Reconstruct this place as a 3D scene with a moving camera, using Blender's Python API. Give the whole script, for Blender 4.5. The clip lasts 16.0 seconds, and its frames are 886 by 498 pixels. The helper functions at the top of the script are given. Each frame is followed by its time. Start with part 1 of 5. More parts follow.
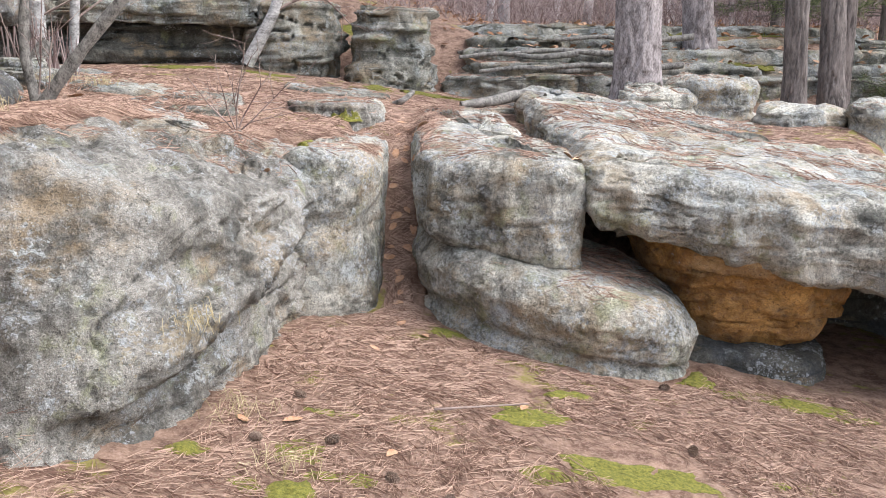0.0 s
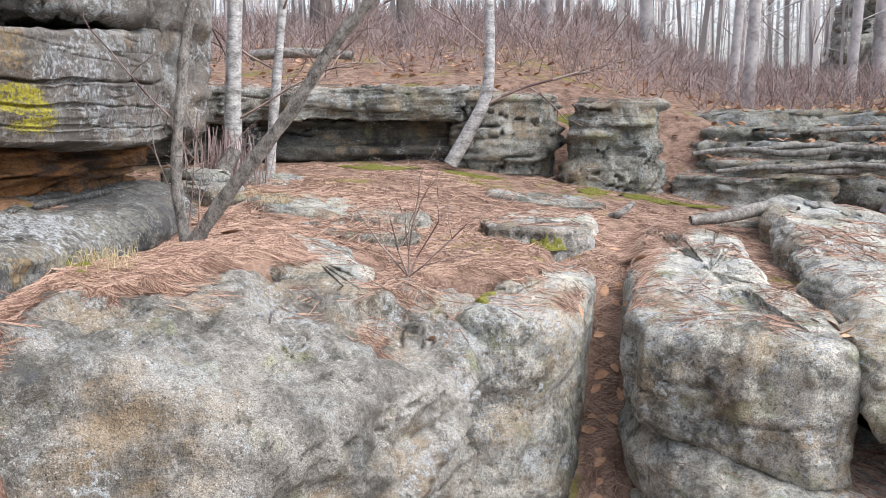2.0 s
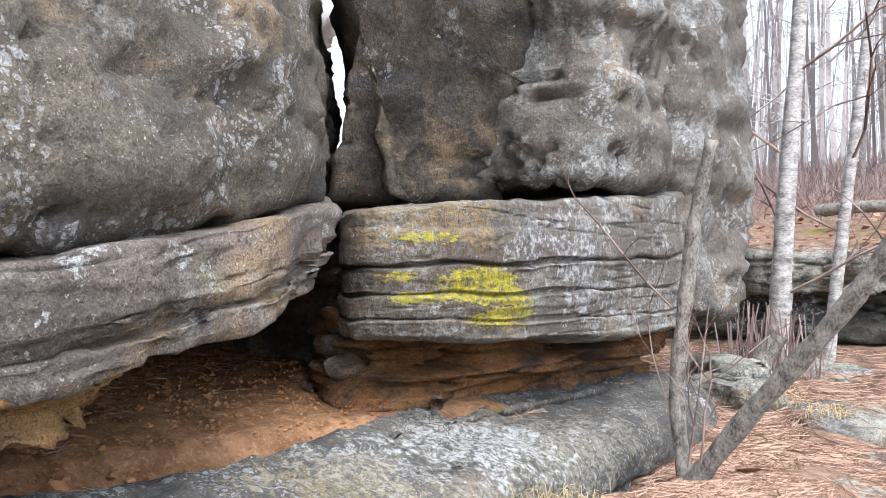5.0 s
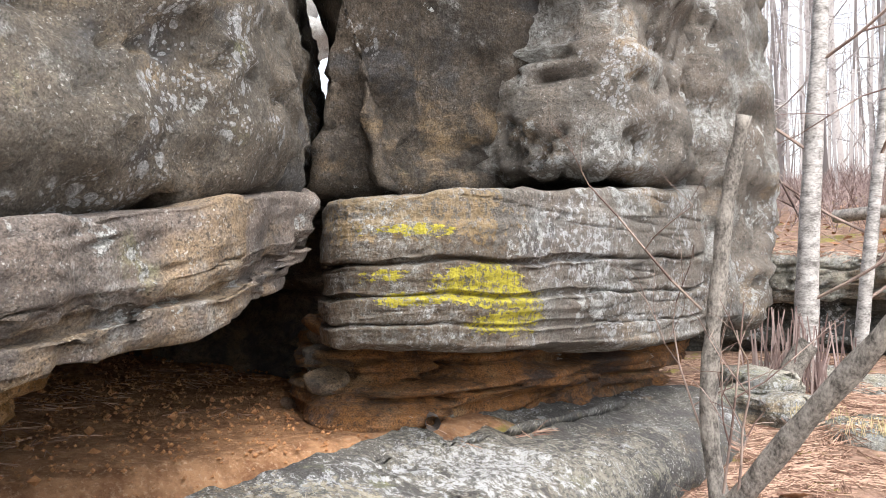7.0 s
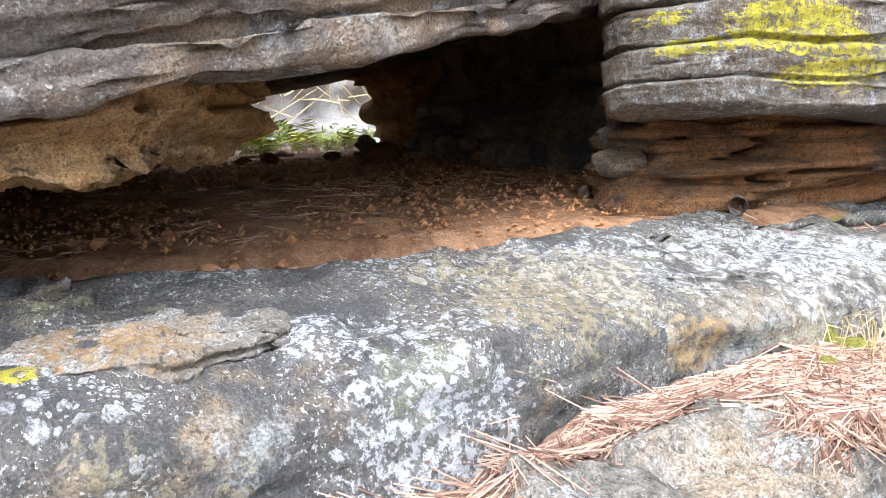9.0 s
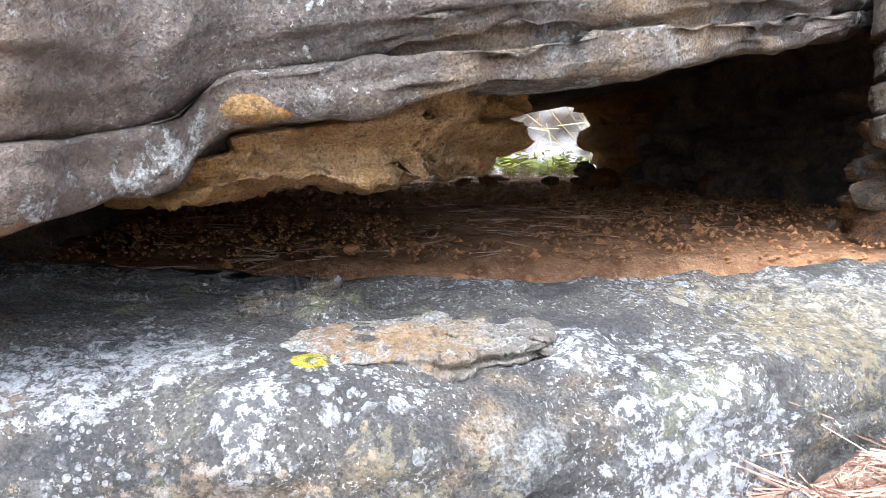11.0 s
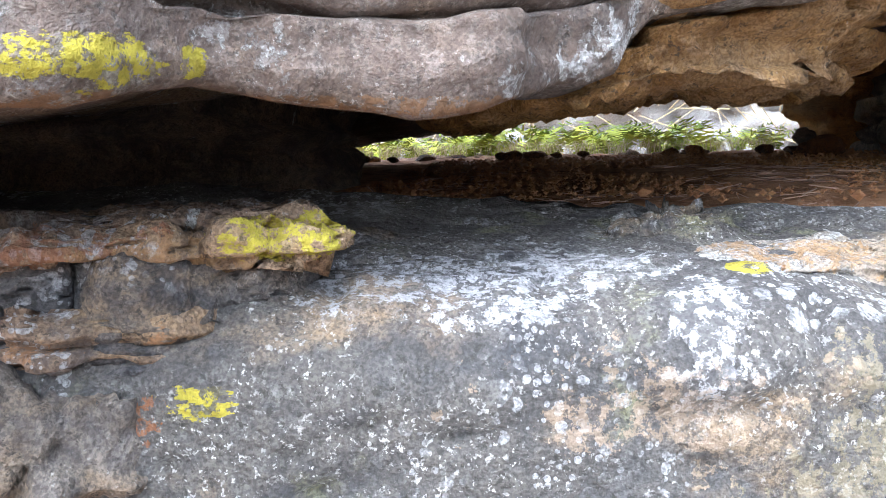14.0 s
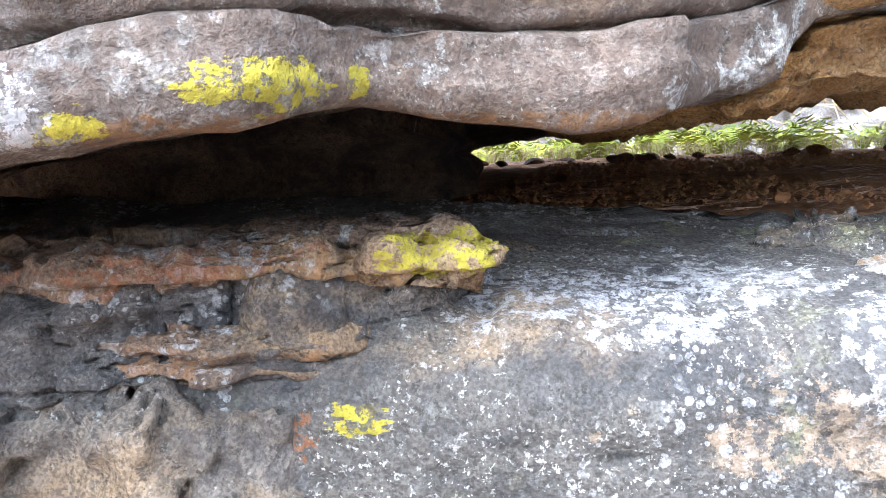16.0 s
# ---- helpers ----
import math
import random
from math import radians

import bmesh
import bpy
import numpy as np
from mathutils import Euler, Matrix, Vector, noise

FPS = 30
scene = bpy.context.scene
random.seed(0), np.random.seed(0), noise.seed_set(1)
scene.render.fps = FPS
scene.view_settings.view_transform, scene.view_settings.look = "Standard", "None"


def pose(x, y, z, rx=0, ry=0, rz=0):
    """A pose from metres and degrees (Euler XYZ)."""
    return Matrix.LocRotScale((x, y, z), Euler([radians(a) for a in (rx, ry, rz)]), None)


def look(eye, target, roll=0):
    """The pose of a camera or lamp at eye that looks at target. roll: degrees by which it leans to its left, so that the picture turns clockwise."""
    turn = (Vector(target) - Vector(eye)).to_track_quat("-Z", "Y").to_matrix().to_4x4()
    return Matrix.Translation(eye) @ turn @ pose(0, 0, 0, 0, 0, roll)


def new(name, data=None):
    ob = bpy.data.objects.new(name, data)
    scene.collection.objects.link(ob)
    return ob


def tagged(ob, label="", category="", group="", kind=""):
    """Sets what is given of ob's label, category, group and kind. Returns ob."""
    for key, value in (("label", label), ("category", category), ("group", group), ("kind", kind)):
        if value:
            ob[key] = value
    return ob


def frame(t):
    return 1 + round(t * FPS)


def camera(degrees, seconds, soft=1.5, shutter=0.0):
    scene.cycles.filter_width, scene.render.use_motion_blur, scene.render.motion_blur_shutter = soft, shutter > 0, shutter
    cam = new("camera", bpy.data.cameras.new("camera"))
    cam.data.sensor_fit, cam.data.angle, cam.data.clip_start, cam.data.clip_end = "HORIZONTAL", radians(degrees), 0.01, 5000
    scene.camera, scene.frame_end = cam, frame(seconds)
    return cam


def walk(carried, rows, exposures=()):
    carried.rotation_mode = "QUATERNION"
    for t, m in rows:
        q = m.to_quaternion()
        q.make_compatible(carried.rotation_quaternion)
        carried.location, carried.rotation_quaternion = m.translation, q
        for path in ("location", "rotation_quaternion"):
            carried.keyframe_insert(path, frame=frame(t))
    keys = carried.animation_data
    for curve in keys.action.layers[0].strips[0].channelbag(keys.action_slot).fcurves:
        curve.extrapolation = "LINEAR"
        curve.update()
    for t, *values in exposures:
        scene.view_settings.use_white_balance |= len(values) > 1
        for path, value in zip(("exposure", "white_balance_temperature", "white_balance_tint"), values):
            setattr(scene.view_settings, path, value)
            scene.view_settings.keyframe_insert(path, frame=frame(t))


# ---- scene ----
cam = camera(52.7, 16.0, soft=0.6)
PATH = [
    (0, (0.17, 0.223, 1.551), (0.103, 2.172, 1.104), 0.5),
    (0.5, (0.154, 0.564, 1.608), (0.023, 2.517, 1.196), 0.8),
    (1, (0.165, 0.87, 1.735), (0.011, 2.826, 1.348), 0.9),
    (1.5, (0.167, 1.096, 1.818), (-0.077, 3.049, 1.459), 0.9),
    (2, (0.186, 1.313, 1.866), (-0.385, 3.202, 1.542), -0.0),
    (2.1, (0.175, 1.363, 1.88), (-0.446, 3.235, 1.552), 0.1),
    (2.5, (0.067, 1.558, 1.88), (-0.795, 3.338, 1.581), 0.1),
    (2.7, (-0.019, 1.66, 1.893), (-0.975, 3.391, 1.593), 0.1),
    (3, (-0.139, 1.757, 1.889), (-1.195, 3.431, 1.601), 0.2),
    (3.5, (-0.248, 1.93, 1.896), (-1.487, 3.478, 1.634), -0.2),
    (4, (-0.271, 2.162, 1.903), (-1.701, 3.544, 1.688), -1.1),
    (4.4, (-0.273, 2.33, 1.956), (-1.821, 3.587, 1.817), -1.2),
    (4.5, (-0.251, 2.343, 1.966), (-1.82, 3.579, 1.857), -0.9),
    (4.7, (-0.24, 2.356, 1.992), (-1.82, 3.581, 1.944), -0.5),
    (6.8, (-0.509, 2.531, 1.962), (-2.055, 3.795, 2.075), -0.0),
    (7, (-0.533, 2.619, 1.926), (-2.115, 3.842, 1.972), -0.5),
    (7.5, (-0.598, 2.803, 1.853), (-2.256, 3.912, 1.69), -0.9),
    (8, (-0.652, 2.932, 1.742), (-2.433, 3.807, 1.492), -2.3),
    (8.5, (-0.663, 3.025, 1.69), (-2.552, 3.62, 1.413), -2.9),
    (9, (-0.65, 3.054, 1.679), (-2.592, 3.457, 1.426), -2.7),
    (9.5, (-0.647, 3.039, 1.676), (-2.616, 3.306, 1.447), -2.0),
    (9.7, (-0.651, 3.026, 1.671), (-2.626, 3.256, 1.452), -1.8),
    (11.8, (-0.685, 2.831, 1.611), (-2.675, 2.716, 1.438), -0.5),
    (12, (-0.692, 2.8, 1.591), (-2.68, 2.67, 1.415), -0.6),
    (12.5, (-0.702, 2.726, 1.541), (-2.689, 2.575, 1.37), -0.9),
    (13, (-0.71, 2.647, 1.52), (-2.696, 2.486, 1.35), -1.0),
    (13.5, (-0.716, 2.58, 1.519), (-2.7, 2.388, 1.349), -1.2),
    (13.7, (-0.722, 2.55, 1.521), (-2.705, 2.347, 1.352), -1.3),
    (14, (-0.731, 2.523, 1.523), (-2.704, 2.247, 1.355), -1.4),
    (14.5, (-0.726, 2.466, 1.533), (-2.677, 2.06, 1.364), -1.9),
    (15, (-0.729, 2.436, 1.539), (-2.661, 1.948, 1.373), -2.1),
    (15.5, (-0.733, 2.438, 1.538), (-2.661, 1.929, 1.381), -2.2),
    (16, (-0.738, 2.458, 1.54), (-2.671, 1.97, 1.381), -2.1),
]
EXPOSURES = [(0.0, 0.58, 6150, 10), (2.0, 0.52, 6150, 10), (3.5, 0.5, 6100, 10), (4.7, 0.8, 6050, 10), (7.0, 0.95, 6600, 10), (7.5, 1.15, 6350, 10), (9.0, 1.4, 5950, 10), (12.0, 1.65, 5750, 10), (14.0, 1.82, 5650, 10), (16.0, 2.1, 5650, 10)]
walk(cam, [(t, look(eye, target, roll)) for t, eye, target, roll in PATH], EXPOSURES)

# ---- sky and light: high overcast ----
world = bpy.data.worlds.new("overcast_sky")
scene.world = world
world.use_nodes = True
wn = world.node_tree
wn.nodes.clear()
sky = wn.nodes.new("ShaderNodeTexSky")
sky.sky_type, sky.sun_disc = "NISHITA", False
sky.sun_elevation, sky.sun_rotation = radians(58), radians(100)
sky.air_density, sky.dust_density, sky.ozone_density = 1.0, 4.0, 1.0
hue = wn.nodes.new("ShaderNodeHueSaturation")
hue.inputs["Saturation"].default_value = 0.5
bg = wn.nodes.new("ShaderNodeBackground")
bg.inputs["Strength"].default_value = 0.27
wout = wn.nodes.new("ShaderNodeOutputWorld")
wn.links.new(sky.outputs[0], hue.inputs["Color"])
wn.links.new(hue.outputs[0], bg.inputs["Color"])
wn.links.new(bg.outputs[0], wout.inputs["Surface"])
sun = new("sun", bpy.data.lights.new("sun", "SUN"))
sun.data.energy, sun.data.angle, sun.data.color = 0.75, radians(60), (1.0, 1.0, 1.0)
sun.matrix_world = look((5, 1.8, 8.5), (-2, 3, 1))

# ---- vectorised noise ----
def hash3(i, j, k, seed):
    h = (i.astype(np.int64) * 374761393 + j.astype(np.int64) * 668265263 + k.astype(np.int64) * 2147483647 + seed * 144665) & 0x7FFFFFFF
    h = ((h ^ (h >> 13)) * 1274126177) & 0x7FFFFFFF
    h = ((h ^ (h >> 16)) * 668265263) & 0x7FFFFFFF
    return ((h ^ (h >> 15)) & 0xFFFF) / 32767.5 - 1.0


def vnoise(p, seed=0):
    """Value noise in -1..1 at the rows of p."""
    c = np.floor(p)
    f = p - c
    f = f * f * f * (f * (f * 6 - 15) + 10)
    i, j, k = c[:, 0], c[:, 1], c[:, 2]
    out = 0
    for a in (0, 1):
        wa = f[:, 0] if a else 1 - f[:, 0]
        for b in (0, 1):
            wb = f[:, 1] if b else 1 - f[:, 1]
            for d in (0, 1):
                wd = f[:, 2] if d else 1 - f[:, 2]
                out = out + wa * wb * wd * hash3(i + a, j + b, k + d, seed)
    return out


def fbm(p, freq, octaves=4, seed=0, squash=(1, 1, 1)):
    q = np.asarray(p, float) * np.array(squash) * freq
    total, amp = 0, 0.5
    for o in range(octaves):
        total = total + amp * vnoise(q + 17.3 * o, seed + o * 7)
        q, amp = q * 2.03, amp * 0.52
    return total


def smooth(x, a, b):
    t = np.clip((x - a) / (b - a), 0, 1)
    return t * t * (3 - 2 * t)


# ---- materials ----
class Nodes:
    def __init__(self, name):
        self.mat = bpy.data.materials.new(name)
        self.mat.use_nodes = True
        self.t = self.mat.node_tree
        self.bsdf = self.t.nodes["Principled BSDF"]
        self.pos = self.t.nodes.new("ShaderNodeNewGeometry").outputs["Position"]

    def put(self, socket, value):
        if isinstance(value, (int, float)):
            socket.default_value = value
        elif isinstance(value, (tuple, list)):
            socket.default_value = tuple(value) + (1.0,) if len(value) == 3 and socket.type == "RGBA" else value
        else:
            self.t.links.new(value, socket)

    def scaled(self, scale, shift=(0, 0, 0), rot=(0, 0, 0)):
        m = self.t.nodes.new("ShaderNodeMapping")
        self.put(m.inputs["Vector"], self.pos)
        m.inputs["Scale"].default_value = scale
        m.inputs["Location"].default_value = shift
        m.inputs["Rotation"].default_value = rot
        return m.outputs[0]

    def noise(self, scale, detail=5, rough=0.6, vec=None, warp=0.0):
        n = self.t.nodes.new("ShaderNodeTexNoise")
        self.put(n.inputs["Vector"], vec or self.pos)
        n.inputs["Scale"].default_value, n.inputs["Detail"].default_value = scale, detail
        n.inputs["Roughness"].default_value, n.inputs["Distortion"].default_value = rough, warp
        return n.outputs["Fac"]

    def cells(self, scale, vec=None, feature="F1", out="Distance"):
        n = self.t.nodes.new("ShaderNodeTexVoronoi")
        n.feature = feature
        self.put(n.inputs["Vector"], vec or self.pos)
        n.inputs["Scale"].default_value = scale
        return n.outputs[out]

    def maths(self, op, a, b=0.0, clamp=False):
        n = self.t.nodes.new("ShaderNodeMath")
        n.operation, n.use_clamp = op, clamp
        self.put(n.inputs[0], a)
        self.put(n.inputs[1], b)
        return n.outputs[0]

    def step(self, x, lo, hi, a=0.0, b=1.0):
        n = self.t.nodes.new("ShaderNodeMapRange")
        n.interpolation_type = "SMOOTHSTEP"
        self.put(n.inputs["Value"], x)
        for key, value in (("From Min", lo), ("From Max", hi), ("To Min", a), ("To Max", b)):
            n.inputs[key].default_value = value
        return n.outputs[0]

    def mix(self, fac, a, b, blend="MIX"):
        n = self.t.nodes.new("ShaderNodeMix")
        n.data_type, n.blend_type = "RGBA", blend
        self.put(n.inputs["Factor"], fac)
        self.put(n.inputs["A"], a)
        self.put(n.inputs["B"], b)
        return n.outputs["Result"]

    def bump(self, height, strength=0.5, dist=0.01, normal=None):
        n = self.t.nodes.new("ShaderNodeBump")
        n.inputs["Strength"].default_value, n.inputs["Distance"].default_value = strength, dist
        self.put(n.inputs["Height"], height)
        if normal:
            self.put(n.inputs["Normal"], normal)
        return n.outputs[0]

    def spot(self, centre, radii, raggedness=0.5, scale=14.0, stretch=1.0):
        """A ragged patch round a point: 1 inside, 0 outside."""
        v = self.t.nodes.new("ShaderNodeVectorMath")
        v.operation = "SUBTRACT"
        self.put(v.inputs[0], self.pos)
        v.inputs[1].default_value = centre
        d = self.t.nodes.new("ShaderNodeVectorMath")
        d.operation = "DIVIDE"
        self.put(d.inputs[0], v.outputs[0])
        d.inputs[1].default_value = radii
        ln = self.t.nodes.new("ShaderNodeVectorMath")
        ln.operation = "LENGTH"
        self.put(ln.inputs[0], d.outputs[0])
        n = self.maths("SUBTRACT", self.maths("ADD", self.maths("MULTIPLY", self.noise(scale * 0.4, 3, 0.6, self.scaled((1, 1, stretch))), 0.45), self.maths("MULTIPLY", self.noise(scale * 1.6, 6, 0.75, self.scaled((1, 1, stretch))), 0.55)), 0.5)
        return self.step(self.maths("ADD", ln.outputs["Value"], self.maths("MULTIPLY", n, raggedness * 7)), 0.88, 0.96, 1.0, 0.0)

    def done(self, colour, rough=0.9, normal=None, spec=0.3):
        self.put(self.bsdf.inputs["Base Color"], colour)
        self.put(self.bsdf.inputs["Roughness"], rough)
        self.put(self.bsdf.inputs["Specular IOR Level"], spec)
        if normal:
            self.put(self.bsdf.inputs["Normal"], normal)
        return self.mat


YELLOW, OCHRE, WHITE, MOSS, RUST, DARK = (0.54, 0.48, 0.06), (0.42, 0.27, 0.10), (0.56, 0.58, 0.60), (0.13, 0.13, 0.02), (0.38, 0.15, 0.05), (0.07, 0.075, 0.085)


def rock_material(name, dark=(0.14, 0.135, 0.12), light=(0.42, 0.40, 0.35), tan=0.3, lichen=0.4, green=0.25, soot=0.3, speck=0.4, patches=(), strata=0.0, rosette=0.4):
    """Sandstone with crusts of lichen. tan, lichen, green, soot, speck: how much of each there is, 0..1."""
    k = Nodes(name)
    big, mid, fine, grain = k.noise(1.5, 4, 0.55), k.noise(6.5, 7, 0.64), k.noise(44, 6, 0.72), k.noise(210, 3, 0.6)
    tone = k.maths("ADD", k.maths("MULTIPLY", big, 0.3), k.maths("ADD", k.maths("MULTIPLY", mid, 0.42), k.maths("MULTIPLY", fine, 0.28)))
    col = k.mix(k.step(tone, 0.39, 0.60), dark, light)
    col = k.mix(k.maths("MULTIPLY", k.step(k.noise(2.2, 6, 0.66, k.scaled((1, 1, 1.5), (4, 7, 1))), 0.60 - 0.25 * tan, 0.72 - 0.2 * tan), 0.6), col, (0.46, 0.33, 0.19))
    if strata:
        band = k.noise(2.6, 6, 0.7, k.scaled((0.35, 0.35, 9)), 0.3)
        col = k.mix(k.maths("MULTIPLY", k.step(band, 0.52, 0.66), strata), col, dark)
    col = k.mix(k.maths("MULTIPLY", k.step(k.noise(2.6, 8, 0.7, k.scaled((1, 1, 1.3), (2, 5, 9))), 0.64 - 0.22 * soot, 0.74 - 0.2 * soot), 0.72), col, DARK)
    col = k.mix(k.maths("MULTIPLY", k.step(k.noise(4.0, 7, 0.68, k.scaled((1, 1, 1), (9, 2, 3))), 0.63 - 0.18 * green, 0.76 - 0.2 * green), 0.6), col, (0.36, 0.37, 0.19))
    # thin grey film of lichen, then crisp blotches, round spots and specks
    film = k.step(k.noise(3.1, 8, 0.7, k.scaled((1, 1, 1), (6, 3, 8))), 0.62 - 0.2 * lichen, 0.72 - 0.2 * lichen)
    col = k.mix(k.maths("MULTIPLY", film, k.step(fine, 0.40, 0.56, 0.12, 0.6)), col, (0.50, 0.53, 0.52))
    blot = k.step(k.maths("ADD", k.maths("MULTIPLY", k.noise(5.2, 11, 0.74), 0.75), k.maths("MULTIPLY", k.noise(34, 5, 0.65), 0.25)), 0.625 - 0.10 * lichen, 0.64 - 0.10 * lichen)
    col = k.mix(k.maths("MULTIPLY", blot, k.step(fine, 0.36, 0.50, 0.3, 0.8)), col, k.mix(k.noise(30, 3), (0.50, 0.54, 0.54), (0.74, 0.75, 0.73)))
    wob = k.maths("MULTIPLY", k.maths("SUBTRACT", k.noise(70, 5, 0.7), 0.5), 0.42)
    gate = k.step(k.maths("ADD", k.noise(2.4, 5, 0.65, k.scaled((1, 1, 1), (8, 1, 6))), k.maths("MULTIPLY", mid, 0.25)), 0.75 - 0.24 * rosette, 0.80 - 0.24 * rosette, 0.08, 1.0)
    for size, shift in ((24, 3), (46, 7), (90, 11)):
        vec = k.scaled((1, 1, 1), (shift, shift, shift))
        d = k.maths("SUBTRACT", k.cells(size, vec), k.maths("MULTIPLY", k.cells(size, vec, out="Color"), 0.58 if size > 20 else 0.46))
        spots = k.step(k.maths("ADD", d, wob), -0.05, -0.01, 1, 0)
        spots = k.maths("MULTIPLY", k.maths("MULTIPLY", spots, gate), k.step(fine, 0.3, 0.48, 0.6, 1.0))
        col = k.mix(k.maths("MULTIPLY", spots, 0.5 + 0.42 * rosette), col, (0.52, 0.54, 0.555))
    dots = k.step(k.noise(105, 3, 0.7, k.scaled((1, 1, 1), (7, 3, 1))), 0.66 - 0.08 * speck, 0.68 - 0.08 * speck)
    col = k.mix(k.maths("MULTIPLY", k.maths("MULTIPLY", dots, k.step(mid, 0.40, 0.58)), 0.5 * speck + 0.2), col, (0.74, 0.75, 0.72))
    mottle = k.step(k.noise(19, 6, 0.7, k.scaled((1, 1, 1), (3, 8, 5))), 0.57, 0.63)
    col = k.mix(k.maths("MULTIPLY", mottle, 0.5), col, dark)
    pits = k.step(k.noise(80, 4, 0.7, k.scaled((1, 1, 1), (1, 6, 2))), 0.575, 0.63)
    col = k.mix(k.maths("MULTIPLY", pits, 0.7), col, (0.06, 0.058, 0.05))
    col = k.mix(k.step(grain, 0.38, 0.60, 0.5, 0.0), col, tuple(c * 0.5 for c in dark))
    for centre, radii, tint, ragged in patches:
        m = k.spot(centre, radii, ragged, 22.0, 2.5 if tint is YELLOW else 1.0)
        m = k.maths("MULTIPLY", m, k.step(k.noise(48, 6, 0.75, k.scaled((1, 1, 1), (2, 4, 4))), 0.50 if tint is WHITE else 0.455, 0.53 if tint is WHITE else 0.50, 0.1, 1.0))
        m = k.maths("MULTIPLY", m, 0.95 if tint in (YELLOW, MOSS) else 0.8 if tint is WHITE else 0.6)
        col = k.mix(m, col, k.mix(k.step(fine, 0.35, 0.65), tuple(c * (0.8 if tint is WHITE else 0.6) for c in tint), tint))
    height = k.maths("ADD", k.maths("MULTIPLY", mid, 0.9), k.maths("ADD", k.maths("MULTIPLY", fine, 0.55), k.maths("ADD", k.maths("MULTIPLY", blot, 0.08), k.maths("MULTIPLY", grain, 0.10))))
    return k.done(col, k.step(mid, 0.3, 0.7, 0.82, 0.97), k.bump(height, 1.0, 0.035), 0.2)


def plain_material(name, a, b, scale=12.0, bump=0.3, rough=0.85, stretch=(1, 1, 1), spec=0.3, island=0.0):
    """Two tones in grain, at two scales; island: how far separate pieces differ in tone."""
    k = Nodes(name)
    vec = k.scaled(stretch)
    n1, n2 = k.noise(scale, 6, 0.65, vec), k.noise(scale * 5.3, 4, 0.6, vec)
    f = k.maths("ADD", k.maths("MULTIPLY", n1, 0.6), k.maths("MULTIPLY", n2, 0.4))
    if island:
        g = k.t.nodes.new("ShaderNodeNewGeometry").outputs["Random Per Island"]
        f = k.maths("ADD", f, k.maths("MULTIPLY", k.maths("SUBTRACT", g, 0.5), island))
    return k.done(k.mix(k.step(f, 0.32, 0.68), a, b), rough, k.bump(f, bump, 0.01), spec)


M = {}
M["grey"] = rock_material("grey_sandstone", dark=(0.11, 0.106, 0.09), light=(0.901, 0.851, 0.730), tan=0.52, lichen=0.6, green=0.5, soot=0.3, speck=0.6, rosette=0.55, strata=0.15)
M["boulder"] = rock_material("lichened_boulder", dark=(0.13, 0.122, 0.105), light=(0.499, 0.461, 0.402), tan=0.3, lichen=0.4, green=0.4, soot=0.2, speck=0.85, rosette=0.4,
                             patches=[((-1.22, 3.96, 1.0), (0.08, 0.08, 0.05), MOSS, 0.5), ((-1.1, 3.74, 0.82), (0.06, 0.06, 0.06), MOSS, 0.6), ((-1.0, 3.4, 0.5), (0.2, 0.25, 0.08), (0.42, 0.33, 0.2), 1.0)])
M["flake"] = rock_material("ochre_flake", dark=(0.20, 0.18, 0.155), light=(0.44, 0.40, 0.34), tan=0.35, lichen=0.8, green=0.0, soot=0.05, speck=0.6, rosette=0.55, patches=[((-1.96, 2.82, 1.41), (0.1, 0.12, 0.05), (0.42, 0.25, 0.10), 0.6), ((-1.88, 2.75, 1.39), (0.04, 0.03, 0.03), RUST, 0.6)])
M["crust"] = rock_material("crusted_sandstone", dark=(0.085, 0.085, 0.085), light=(0.181, 0.172, 0.154), tan=0.2, lichen=0.3, green=0.35, soot=0.35, speck=0.9, rosette=0.45,
                           patches=[((-2.35, 4.3, 1.36), (0.4, 0.6, 0.25), (0.40, 0.38, 0.31), 1.0), ((-2.3, 3.75, 1.42), (0.2, 0.2, 0.12), WHITE, 1.0), ((-2.35, 4.2, 1.4), (0.2, 0.25, 0.12), WHITE, 1.1), ((-1.9, 3.3, 1.27), (0.14, 0.17, 0.12), WHITE, 0.4), ((-1.79, 2.36, 1.38), (0.1, 0.17, 0.05), WHITE, 0.6), ((-1.88, 2.52, 1.40), (0.08, 0.13, 0.05), WHITE, 0.7), ((-1.75, 2.68, 1.34), (0.08, 0.05, 0.10), WHITE, 0.6),
                                    ((-2.0, 3.12, 1.39), (0.1, 0.1, 0.05), WHITE, 0.7), ((-1.7, 2.95, 1.18), (0.1, 0.22, 0.14), (0.34, 0.30, 0.2), 0.7), ((-1.86, 2.74, 1.39), (0.03, 0.03, 0.03), YELLOW, 0.4), ((-1.66, 2.13, 1.29), (0.04, 0.035, 0.02), YELLOW, 0.9), ((-1.64, 2.05, 1.27), (0.04, 0.03, 0.03), RUST, 0.8), ((-1.76, 2.62, 1.25), (0.08, 0.14, 0.06), (0.46, 0.36, 0.26), 1.2),
                                    ((-2.1, 3.83, 1.29), (0.06, 0.08, 0.06), OCHRE, 0.4), ((-2.2, 3.6, 1.38), (0.2, 0.25, 0.1), (0.38, 0.32, 0.19), 0.9)])
